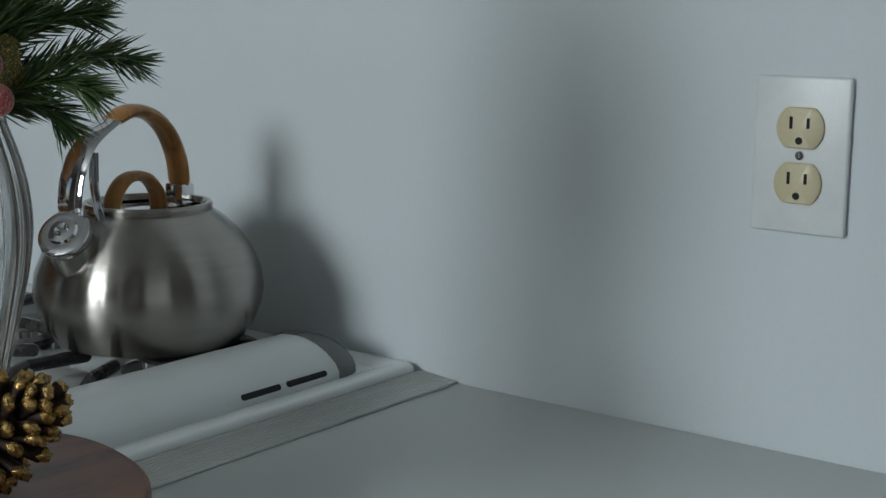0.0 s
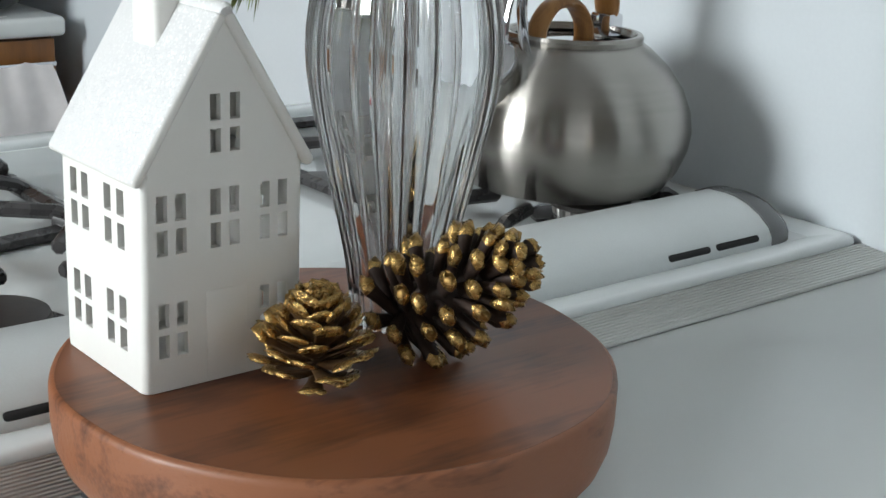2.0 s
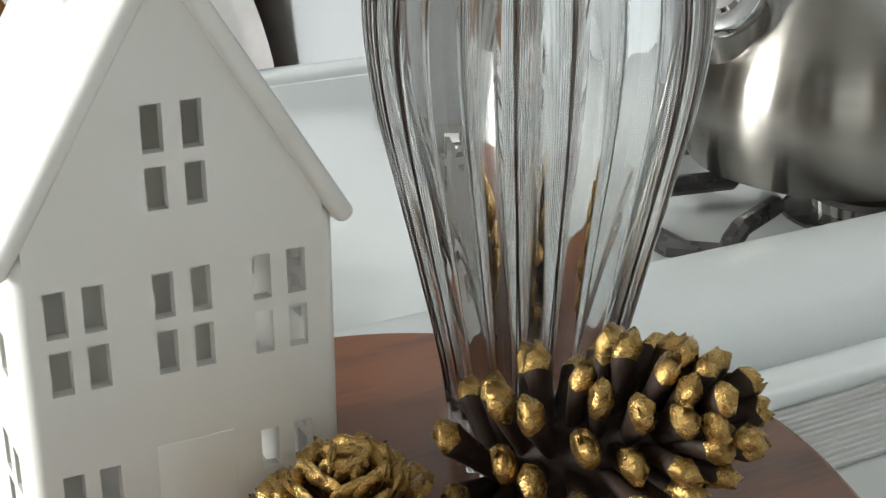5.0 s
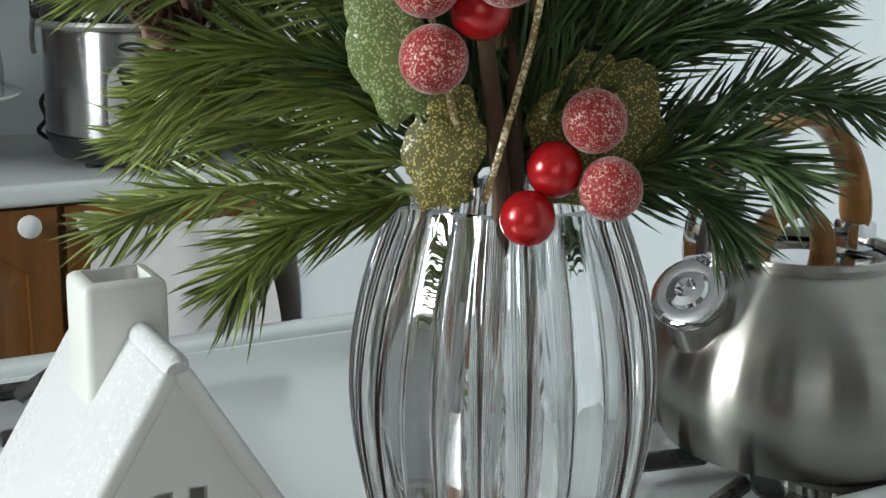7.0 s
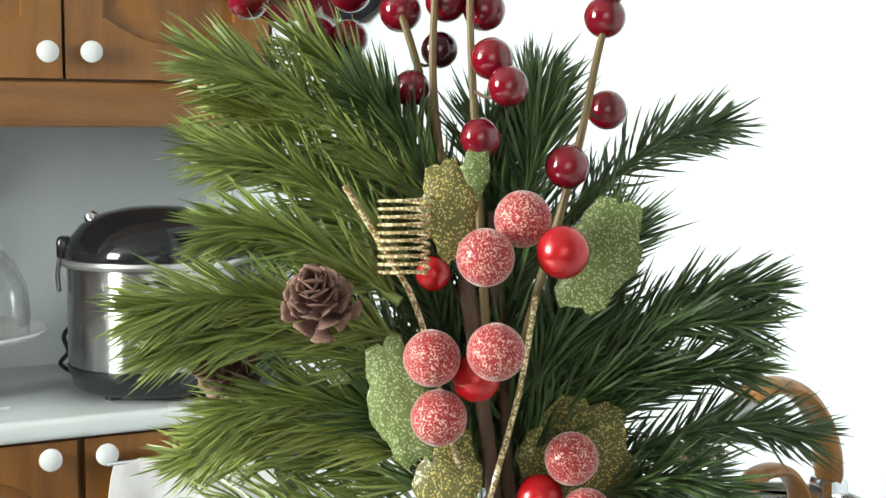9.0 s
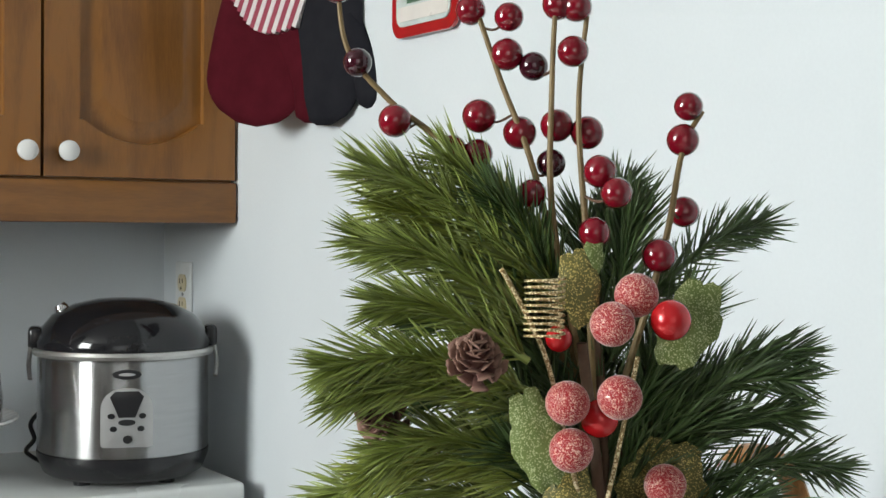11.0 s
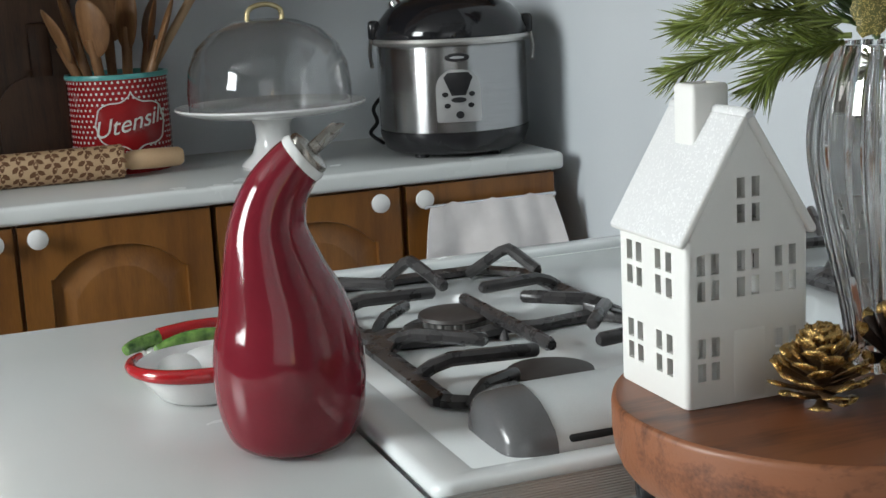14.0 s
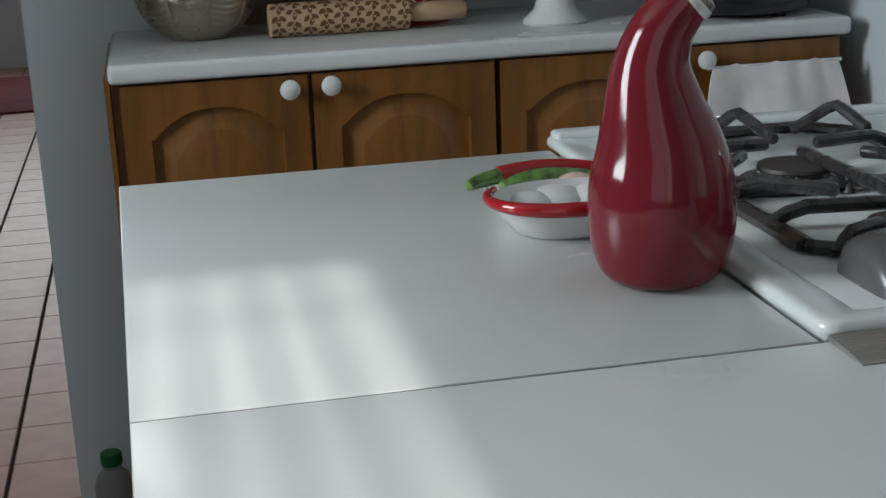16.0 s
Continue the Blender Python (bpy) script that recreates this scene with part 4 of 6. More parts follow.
# ---------- rice cooker ----------
CK = (-0.1748, 1.4725)
cooker = thing("rice_cooker", (CK[0], CK[1], BT), "brushed steel rice cooker with black lid and base", "rice cooker", rz=-17)
part("base", lathe(bmesh.new(), [(0.0, 0.008), (0.108, 0.008), (0.117, 0.014), (0.1255, 0.036), (0.1262, 0.044), (0.0, 0.044)], 80), M["black"], cooker, "black plastic base")
for a in range(4):
    part("foot", lathe(bmesh.new(), [(0.0, 0.0), (0.012, 0.0), (0.013, 0.010), (0.0, 0.010)], 16, mtx=pose(0.085 * math.cos(a * 1.57 + 0.78), 0.085 * math.sin(a * 1.57 + 0.78), 0)), M["black"], cooker)
part("body", lathe(bmesh.new(), [(0.0, 0.0445), (0.1245, 0.0445), (0.1252, 0.047), (0.1252, 0.180), (0.1235, 0.184), (0.0, 0.184)], 96), M["steel_cool"], cooker)
part("rim", lathe(bmesh.new(), [(0.120, 0.1842), (0.1305, 0.185), (0.133, 0.190), (0.131, 0.195), (0.120, 0.196)], 96), M["alu"], cooker, "silver rim")
M["lid_black"] = mat("black_gloss", (0.010, 0.010, 0.012), (0.014, 0.014, 0.016), 0.10, scale=20, bump=0.0, rough_var=0.02)
lid = part("lid", lathe(bmesh.new(), [(0.128, 0.1955), (0.129, 0.204), (0.122, 0.222), (0.104, 0.243), (0.075, 0.258), (0.040, 0.266), (0.0, 0.268)], 96), M["lid_black"], cooker, "glossy black domed lid")
part("steam_vent", lathe(bmesh.new(), [(0.0, 0.012), (0.008, 0.012), (0.011, 0.006), (0.011, 0.0)], 24, mtx=pose(-0.088, 0.012, 0.247, 0, -30)), M["chrome"], lid)
for s in (-1, 1):
    part("handle_bracket", B(0.128 * s - 0.010, 0.128 * s + 0.010, -0.014, 0.020, 0.192, 0.226, bevel=0.007, seg=3), M["black"], cooker)
    part("handle", tube(bmesh.new(), smooth_line([(0.133 * s, -0.004, 0.200), (0.1365 * s, -0.012, 0.172), (0.134 * s, -0.020, 0.150)], 6), 1.0, 10, flat=(0.007, 0.0035)), M["alu"], cooker)
M["panel_grey"] = mat("panel_silver", (0.50, 0.50, 0.50), rough=0.35, metal=0.6, bump=0.02)
bm = bmesh.new()


def on_body(x, z, off=0.0):
    a = x / 0.1262
    return ((0.1262 + off) * math.sin(a), -(0.1262 + off) * math.cos(a), z)


def wrap_patch(outline, off, thick=0.0015, n=8):
    """A patch wrapped on the cooker's body, from a convex outline (x, z)."""
    bm = bmesh.new()
    cxx, czz = sum(p[0] for p in outline) / len(outline), sum(p[1] for p in outline) / len(outline)
    rows = []
    for k in range(n + 1):
        f = k / n
        rows.append([bm.verts.new(on_body(cxx + (x - cxx) * f, czz + (z - czz) * f, off)) for x, z in outline] if k else [bm.verts.new(on_body(cxx, czz, off))])
    rows.append([bm.verts.new(on_body(x, z, off - thick)) for x, z in outline])
    for p, q in zip(rows, rows[1:]):
        for i in range(len(outline)):
            j = (i + 1) % len(outline)
            bm.faces.new((p[0], q[j], q[i]) if len(p) == 1 else (p[i], p[j], q[j], q[i]))
    bmesh.ops.recalc_face_normals(bm, faces=bm.faces)
    return bm


def rounded(x0, x1, z0, z1, r_top, r_bot, n=8):
    pts = []
    for (cx_, cz_, r, a0) in ((x1 - r_top, z1 - r_top, r_top, 0), (x0 + r_top, z1 - r_top, r_top, 90), (x0 + r_bot, z0 + r_bot, r_bot, 180), (x1 - r_bot, z0 + r_bot, r_bot, 270)):
        for k in range(n + 1):
            a = radians(a0 + 90 * k / n)
            pts.append((cx_ + r * math.cos(a), cz_ + r * math.sin(a)))
    return pts


cp = part("control_panel", wrap_patch(rounded(-0.036, 0.036, 0.062, 0.146, 0.030, 0.006), 0.003, 0.003), M["panel_grey"], cooker, "silver control panel with dark display", angle=35)
part("display", wrap_patch([(-0.011, 0.105), (0.011, 0.105), (0.023, 0.134), (0.016, 0.142), (-0.016, 0.142), (-0.023, 0.134)], 0.0042, 0.001), M["black"], cp)
for x, z, w, h in ((-0.021, 0.107, 0.005, 0.004), (0.021, 0.107, 0.005, 0.004), (-0.018, 0.089, 0.005, 0.004), (0.019, 0.089, 0.005, 0.004), (0.0, 0.098, 0.012, 0.0045), (0.001, 0.074, 0.0065, 0.006)):
    part("button", wrap_patch([(x + w * math.cos(a * 0.524), z + h * math.sin(a * 0.524)) for a in range(12)], 0.0045, 0.0015, 3), M["black"], cp)
bd = part("badge", wrap_patch([(0.020 * math.cos(a * 0.3142), 0.1655 + 0.0068 * math.sin(a * 0.3142)) for a in range(20)], 0.002, 0.002), M["black"], cooker, "oval dark badge", angle=35)
part("badge_mark", wrap_patch([(0.012 * math.cos(a * 0.628), 0.1655 + 0.0022 * math.sin(a * 0.628)) for a in range(10)], 0.0028, 0.0006, 3), M["panel_grey"], bd)
part("cord", tube(bmesh.new(), smooth_line([(-0.115, 0.05, 0.100), (-0.135, 0.055, 0.075), (-0.130, 0.06, 0.05), (-0.142, 0.07, 0.03), (-0.12, 0.10, 0.008)], 8), 0.0035, 10), M["black"], cooker, "black power cord")

# ---------- cake stand ----------
stand = thing("cake_stand", (-0.484, 1.500, BT), "white ceramic pedestal cake stand with scalloped rim", "cake stand")
part("pedestal", lathe(bmesh.new(), [(0.0, 0.0), (0.052, 0.0), (0.055, 0.004), (0.050, 0.010), (0.036, 0.022), (0.028, 0.045), (0.029, 0.070), (0.038, 0.083), (0.0, 0.086)], 56), M["white_gloss"], stand)
sc = lambda a, z: 1 + 0.006 * math.sin(40 * a)
part("plate", lathe(bmesh.new(), [(0.0, 0.083), (0.06, 0.083), (0.12, 0.089), (0.150, 0.097), (0.1555, 0.101), (0.1545, 0.104), (0.148, 0.103), (0.135, 0.098), (0.0, 0.0955)], 160, f=lambda a, z: sc(a, z) if z > 0.096 else 1.0), M["white_gloss"], stand)
dome = thing("glass_dome", (-0.484, 1.500, BT + 0.0985), "clear glass cake dome with a small top handle", "cake dome")
ppo = [(0.133, 0.0), (0.134, 0.03), (0.130, 0.065), (0.116, 0.098), (0.088, 0.124), (0.050, 0.139), (0.0, 0.144)]
part("glass_shell", lathe(bmesh.new(), ppo + [(max(0.0, r - 0.0025), z - 0.0025 if z > 0.01 else z) for r, z in reversed(ppo)][0:1] + [(max(0.0, r - 0.0025), z - (0.0025 if z > 0.08 else 0)) for r, z in reversed(ppo)][1:], 72, close=True), M["thin_glass"], dome)
M["brass"] = mat("pale_brass", (0.60, 0.50, 0.28), rough=0.3, metal=0.8, bump=0.02)
part("handle", tube(bmesh.new(), smooth_line([(-0.029, 0, 0.140), (-0.026, 0, 0.156), (-0.010, 0, 0.164), (0.010, 0, 0.164), (0.026, 0, 0.156), (0.029, 0, 0.140)], 6), 0.0042, 12), M["brass"], dome, "pale brass loop handle")

# ---------- utensil canister ----------
CN = (-0.707, 1.655)
can = thing("utensil_canister", (CN[0], CN[1], BT), "red tin canister with white polka dots and teal rim", "canister", rz=6)
CR = 0.083
M["can_red"] = mat("tin_red", (0.34, 0.016, 0.018), (0.28, 0.012, 0.015), 0.25, scale=20, bump=0.02)
M["can_white"] = mat("tin_white", (0.74, 0.70, 0.66), rough=0.3, bump=0.02)
M["can_teal"] = mat("tin_teal", (0.10, 0.38, 0.36), rough=0.3, bump=0.02)
cbody = part("body", lathe(bmesh.new(), [(0.0, 0.0), (CR - 0.002, 0.0), (CR, 0.003), (CR, 0.156), (CR - 0.003, 0.156), (CR - 0.004, 0.01), (0.0, 0.01)], 72), M["can_red"], can)
part("rim", lathe(bmesh.new(), [(CR - 0.004, 0.155), (CR + 0.0018, 0.155), (CR + 0.0028, 0.159), (CR + 0.0015, 0.163), (CR - 0.003, 0.163)], 72, close=True), M["can_teal"], can, "rolled teal rim")


def on_can(x, z, off=0.0):
    a = x / CR
    return ((CR + off) * math.sin(a), -(CR + off) * math.cos(a), z)


def in_label(x, z):
    return abs(x) < 0.064 and abs(z - 0.082) < 0.040 - 0.010 * abs(x) / 0.064


dots = bmesh.new()
for j in range(17):
    z = 0.010 + 0.0088 * j
    for i in range(-14, 15):
        x = (i + 0.5 * (j % 2)) * 0.0092
        if in_label(x, z):
            continue
        vs = [dots.verts.new(on_can(x + 0.0023 * math.cos(a * 1.0472), z + 0.0023 * math.sin(a * 1.0472), 0.0005)) for a in range(6)]
        dots.faces.new(vs)
tagged(part("polka_dots", dots, M["can_white"], cbody, "white polka dots", smooth=False), kind="stuff")
quarter = [(p.x, p.z) for p in smooth_line([(0.0, 0, 0.052), (0.005, 0, 0.044), (0.018, 0, 0.036), (0.038, 0, 0.034), (0.053, 0, 0.026), (0.058, 0, 0.012), (0.062, 0, 0.0)], 4)]
half_rim = quarter + [(x, -z) for x, z in quarter[-2::-1]]
lab_pts = [(x, 0.082 + z) for x, z in half_rim + [(-x, z) for x, z in half_rim[-2:0:-1]]]
part("label_border", tube(bmesh.new(), [on_can(x, z, 0.0008) for x, z in lab_pts + lab_pts[:1]], 0.0013, 6), M["can_white"], cbody)
fc = bpy.data.curves.new("utensils_word", "FONT")
fc.body, fc.size, fc.align_x, fc.align_y, fc.shear, fc.extrude = "Utensils", 0.040, "CENTER", "CENTER", 0.25, 0.0004
fo = bpy.data.objects.new("utensils_word", fc)
scene.collection.objects.link(fo)
bpy.context.view_layer.update()
wm = bpy.data.meshes.new_from_object(fo.evaluated_get(bpy.context.evaluated_depsgraph_get()))
bpy.data.objects.remove(fo)
bm = bmesh.new()
bm.from_mesh(wm)
bmesh.ops.triangulate(bm, faces=bm.faces)
bmesh.ops.subdivide_edges(bm, edges=[e for e in bm.edges if e.calc_length() > 0.008], cuts=1)
for v in bm.verts:
    x, z, o = v.co.x, v.co.y + 0.084 + 0.20 * v.co.x, v.co.z
    v.co = on_can(x, z, 0.0012 + o)
part("lettering", bm, M["can_white"], cbody, "white script word", smooth=False)


def utensil(x, y, lean_x, lean_y, length, kind):
    e = thing("wooden_spoon", (CN[0] + x, CN[1] + y, BT + 0.011), "wooden cooking spoon standing in the canister", "spoon", "utensils in the canister")
    top = Vector((lean_x, lean_y, length))
    part("shaft", tube(bmesh.new(), [Vector((0, 0, 0)) + top * (k / 6) for k in range(7)], lambda t: 0.0065 + 0.003 * t, 10), M["spoon_wood"], e)
    bm = bmesh.new()
    ball(bm, (0, 0, 0), 1.0, 20, 12)
    for v in bm.verts:
        c = v.co
        v.co = Vector((c.x * (0.037 if kind == 0 else 0.027), c.y * 0.006 + (0.010 * (c.x ** 2) if kind == 0 else 0), c.z * (0.050 if kind == 0 else 0.058)))
    bmesh.ops.transform(bm, matrix=Matrix.Translation(top * 1.08) @ top.to_track_quat("Z", "Y").to_matrix().to_4x4(), verts=bm.verts)
    part("bowl", bm, M["spoon_wood"], e)


for a in ((0.0, 0.0, -0.085, 0.0, 0.20, 0), (-0.01, -0.02, -0.03, -0.02, 0.21, 0), (0.01, 0.0, 0.015, 0.01, 0.225, 1), (0.02, 0.02, 0.045, 0.0, 0.21, 0), (0.0, -0.01, 0.075, -0.01, 0.20, 1), (-0.01, 0.02, -0.05, 0.02, 0.22, 1), (0.0, 0.03, 0.0, 0.03, 0.23, 0)):
    utensil(*a)

e = thing("wooden_spoon", (CN[0] - 0.04, CN[1] + 0.01, BT + 0.011), "pale wooden spatula with a broad head in the canister", "spoon", "utensils in the canister")
top = Vector((0.200, 0.0, 0.300))
part("shaft", tube(bmesh.new(), [top * (k / 6) for k in range(7)], lambda t: 0.006 + 0.002 * t, 10), M["pin_wood"], e)
bm = bmesh.new()
ball(bm, (0, 0, 0), 1.0, 24, 14)
for v in bm.verts:
    v.co = Vector((v.co.x * 0.040, v.co.y * 0.006 - 0.009 * (v.co.x ** 2 + v.co.z ** 2), v.co.z * 0.066))
bmesh.ops.transform(bm, matrix=Matrix.Translation(top * 1.10) @ Matrix.Rotation(radians(36), 4, "Y"), verts=bm.verts)
part("bowl", bm, M["pin_wood"], e)

# ---------- rolling pin ----------
M["pin_mark"] = mat("pin_engraving", (0.16, 0.07, 0.03), rough=0.8)
pin = thing("rolling_pin", (-0.835, 1.535, BT + 0.0275), "beech rolling pin engraved with a leaf pattern", "rolling pin")
xm = Matrix.Rotation(radians(90), 4, "Y")
roller = part("roller", lathe(bmesh.new(), [(0.0, -0.118), (0.024, -0.118), (0.0272, -0.115), (0.0272, 0.108), (0.024, 0.111), (0.0, 0.111)], 40, mtx=xm), M["pin_wood"], pin)
part("handle", lathe(bmesh.new(), [(0.0, 0.111), (0.011, 0.112), (0.0155, 0.122), (0.0165, 0.155), (0.0155, 0.200), (0.011, 0.207), (0.0, 0.208)], 28, mtx=xm), M["pin_wood"], pin)
lf = bmesh.new()
rnd = random.Random(5)
for i in range(9):
    for j in range(9):
        a0, x0 = j * 0.698 + (0.35 if i % 2 else 0), -0.104 + 0.0255 * i
        for da, rot in ((0, 0.6), (0.0, 2.5), (0.0, -1.4)):
            rot += rnd.uniform(-0.2, 0.2)
            pts = []
            for t, w in ((0.001, 0), (0.005, 0.0032), (0.0105, 0.0038), (0.0155, 0.0), (0.0105, -0.0038), (0.005, -0.0032)):
                u, v = t * math.cos(rot) - w * math.sin(rot), t * math.sin(rot) + w * math.cos(rot)
                a = a0 + v / 0.0272
                pts.append(lf.verts.new((x0 + u, 0.0276 * math.cos(a), 0.0276 * math.sin(a))))
            lf.faces.new(pts)
tagged(part("leaf_engraving", lf, M["pin_mark"], roller, "burnt leaf pattern", smooth=False), kind="stuff")

# ---------- gold vase with poinsettias ----------
M["gold_metal"] = mat("champagne_metal", (0.50, 0.45, 0.36), (0.40, 0.35, 0.28), 0.28, 0.95, scale=14, bump=0.02)
gv = thing("metal_vase", (-1.062, 1.605, BT), "round champagne metal vase with pressed ribs", "vase")
GR = 0.104
gp = []
for k in range(145):
    a = radians(-62 + 128 * k / 144)
    gp.append((GR * math.cos(a), 0.092 + GR * math.sin(a)))
lob = lambda a, z: 1 - 0.055 * (1 - abs(math.sin(4.5 * a)) ** 0.4) + 0.0075 * math.sin(z * 640 + 5 * abs(math.sin(4.5 * a)))
part("body", lathe(bmesh.new(), [(0.0, 0.0)] + gp + [(0.040, 0.182), (0.0, 0.16)], 216, f=lob), M["gold_metal"], gv, angle=60)
M["petal"] = mat("red_velvet", (0.34, 0.008, 0.022), (0.22, 0.004, 0.014), 0.8, scale=60, bump=0.2, island=0.25)
M["dark_leaf"] = mat("dark_leaf", (0.02, 0.045, 0.02), (0.03, 0.07, 0.03), 0.6, scale=60, bump=0.2)
rnd = random.Random(11)


def petal_mesh(bm, at, direction, length, width, up):
    d = Vector(direction).normalized()
    s = d.cross(Vector(up)).normalized()
    u = s.cross(d)
    prev = None
    for k in range(6):
        t = k / 5
        w = width * math.sin(math.pi * (0.08 + 0.9 * t)) * 0.5
        c = Vector(at) + d * length * t + u * (0.25 * length * math.sin(t * 2.2) * 0.5)
        row = [bm.verts.new(c - s * w + u * 0.003), bm.verts.new(c - u * 0.0015), bm.verts.new(c + s * w + u * 0.003)]
        if prev:
            for i in range(2):
                bm.faces.new((prev[i], prev[i + 1], row[i + 1], row[i]))
        prev = row


for fx, fy, fz, tilt in ((-0.005, -0.055, 0.205, 0), (0.065, -0.045, 0.198, 1), (-0.075, -0.03, 0.205, 2), (0.02, 0.0, 0.250, 3), (0.075, 0.0, 0.235, 4), (-0.045, -0.02, 0.255, 5)):
    e = thing("poinsettia", (-1.062 + fx, 1.605 + fy, BT + fz), "red artificial poinsettia flower in the metal vase", "flower", "poinsettias in the vase")
    bm = bmesh.new()
    out = Vector((fx, fy - 0.05, 0.06)).normalized()
    q = out.to_track_quat("Z", "Y").to_matrix()
    for ring_i, (cnt, ln, lift) in enumerate(((6, 0.052, 0.25), (6, 0.04, 0.6), (5, 0.026, 1.0))):
        for k in range(cnt):
            a = 2 * math.pi * k / cnt + ring_i * 0.5 + tilt
            petal_mesh(bm, (0, 0, 0), q @ Vector((math.cos(a), math.sin(a), lift)), ln, 0.027, q @ Vector((0, 0, 1)))
    part("petals", bm, M["petal"], e)
    part("stem", tube(bmesh.new(), [(0, 0, 0), (-fx * 0.5, -fy * 0.5, -0.05), (-fx * 0.8, -fy * 0.8, -fz + 0.165)], 0.002, 6), M["dark_leaf"], e)

# ---------- cutting boards ----------
for nm, x, y, w, h, paddle in (("cutting_board", -0.875, 1.742, 0.115, 0.30, False), ("cutting_board", -0.820, 1.724, 0.078, 0.16, True)):
    e = thing(nm, (x, y, BT), "brown wooden cutting board leaning on the wall" if not paddle else "small wooden paddle board leaning on the wall", "cutting board")
    bm = bmesh.new()
    prof = rounded(-w, w, 0.0, h, 0.05 if paddle else 0.02, 0.02)
    if paddle:
        prof = [(px, pz) for px, pz in rounded(-w, w, 0.0, h, 0.06, 0.02)]
    f = [bm.verts.new((px, -0.008, pz)) for px, pz in prof]
    b_ = [bm.verts.new((px, 0.008, pz)) for px, pz in prof]
    bm.faces.new(f)
    bm.faces.new(b_[::-1])
    for i in range(len(f)):
        j = (i + 1) % len(f)
        bm.faces.new((f[i], b_[i], b_[j], f[j]))
    if paddle:
        box(bm, -0.018, 0.018, -0.0075, 0.0075, h - 0.004, h + 0.09, bevel=0.005)
    bmesh.ops.recalc_face_normals(bm, faces=bm.faces)
    part("board", bm, M["board_wood"], e, angle=30).matrix_basis = pose(0, 0, 0, -4)

# ---------- oven mitts and tin sign on the right wall ----------
M["mitt_red"] = mat("mitt_maroon", (0.075, 0.008, 0.014), (0.055, 0.006, 0.010), 0.95, ior=1.12, scale=40, fine=900, bump=0.5)
M["mitt_dark"] = mat("mitt_black", (0.014, 0.014, 0.018), (0.02, 0.02, 0.024), 0.95, ior=1.12, scale=40, fine=900, bump=0.5)
M["stripe_white"] = mat("cuff_white", (0.66, 0.60, 0.60), rough=0.95, fine=900, bump=0.4)
M["stripe_red"] = mat("cuff_red", (0.30, 0.05, 0.08), rough=0.95, fine=900, bump=0.4)


def mitt_shape(bm, w, ln, thick, thumb):
    """A padded mitt hanging down from z=0."""
    n = 22
    rows = []
    for k in range(n + 1):
        t = k / n
        half = w * (0.40 + 0.14 * math.sin(min(1, t * 1.15) * math.pi * 0.62)) * (1.0 if t < 0.78 else math.sqrt(max(0.0, 1 - ((t - 0.78) / 0.225) ** 2)))
        th = thick * (0.7 + 0.3 * math.sin(math.pi * t)) * (1 if t < 0.85 else math.sqrt(max(0.02, 1 - ((t - 0.85) / 0.155) ** 2)))
        rows.append([bm.verts.new((max(half, 0.002) * math.cos(2 * math.pi * i / 20), th * math.sin(2 * math.pi * i / 20), -ln * t)) for i in range(20)])
    for p, q in zip(rows, rows[1:]):
        for i in range(20):
            bm.faces.new((p[i], p[(i + 1) % 20], q[(i + 1) % 20], q[i]))
    bm.faces.new(rows[0])
    bm.faces.new(rows[-1][::-1])
    tube(bm, smooth_line([(thumb * w * 0.30, 0, -ln * 0.50), (thumb * w * 0.58, 0, -ln * 0.72), (thumb * w * 0.66, 0, -ln * 0.92)], 5), lambda t: w * (0.17 - 0.02 * t) * (1 if t < 0.8 else math.sqrt(max(0.05, 1 - ((t - 0.8) / 0.21) ** 2))), 16, flat=(1, 0.55), up=(0, 1, 0))
    bmesh.ops.recalc_face_normals(bm, faces=bm.faces)
    return bm


for nm, at, rz, roll, key, w, lab in (("oven_mitt", (-0.048, 1.205, 1.688), -62, 12, "mitt_red", 0.160, "maroon quilted oven mitt with a striped cuff"), ("oven_mitt", (-0.018, 1.115, 1.688), -78, 2, "mitt_dark", 0.140, "black quilted oven mitt hanging on the wall")):
    e = thing(nm, at, lab, "oven mitt", "hanging mitts", rz=rz)
    part("mitt_body", mitt_shape(bmesh.new(), w, 0.27, 0.013, 1), M[key], e, angle=70).matrix_basis = pose(0, 0, 0, 0, roll, 0)
    if key == "mitt_red":
        cuff = new("cuff")
        cuff.parent = e
        for k in range(16):
            part("cuff_stripe", B(-0.062 + 0.0075 * k, -0.062 + 0.0075 * (k + 1), -0.0165, 0.0165, -0.125 - 0.025 * math.sin(k / 15 * 3.14), 0.0, bevel=0.0006, seg=1), M["stripe_white" if k % 2 else "stripe_red"], cuff, smooth=False)
        cuff.matrix_basis = pose(0.035, -0.004, 0.0, 0, 22, 0)
sign = thing("tin_sign", (-0.004, 0.885, 1.60), "small red-edged tin sign hanging on the wall", "sign", rz=-90)
M["sign_pic"] = mat("sign_picture", (0.62, 0.66, 0.64), (0.45, 0.52, 0.50), 0.4, scale=40, bump=0.02)
M["sign_green"] = mat("sign_green", (0.06, 0.14, 0.08), rough=0.4)


def flat_shape(outline, y0, y1):
    bm = bmesh.new()
    f = [bm.verts.new((x, y0, z)) for x, z in outline]
    b_ = [bm.verts.new((x, y1, z)) for x, z in outline]
    bm.faces.new(f)
    bm.faces.new(b_[::-1])
    for i in range(len(f)):
        j = (i + 1) % len(f)
        bm.faces.new((f[i], b_[i], b_[j], f[j]))
    bmesh.ops.recalc_face_normals(bm, faces=bm.faces)
    return bm


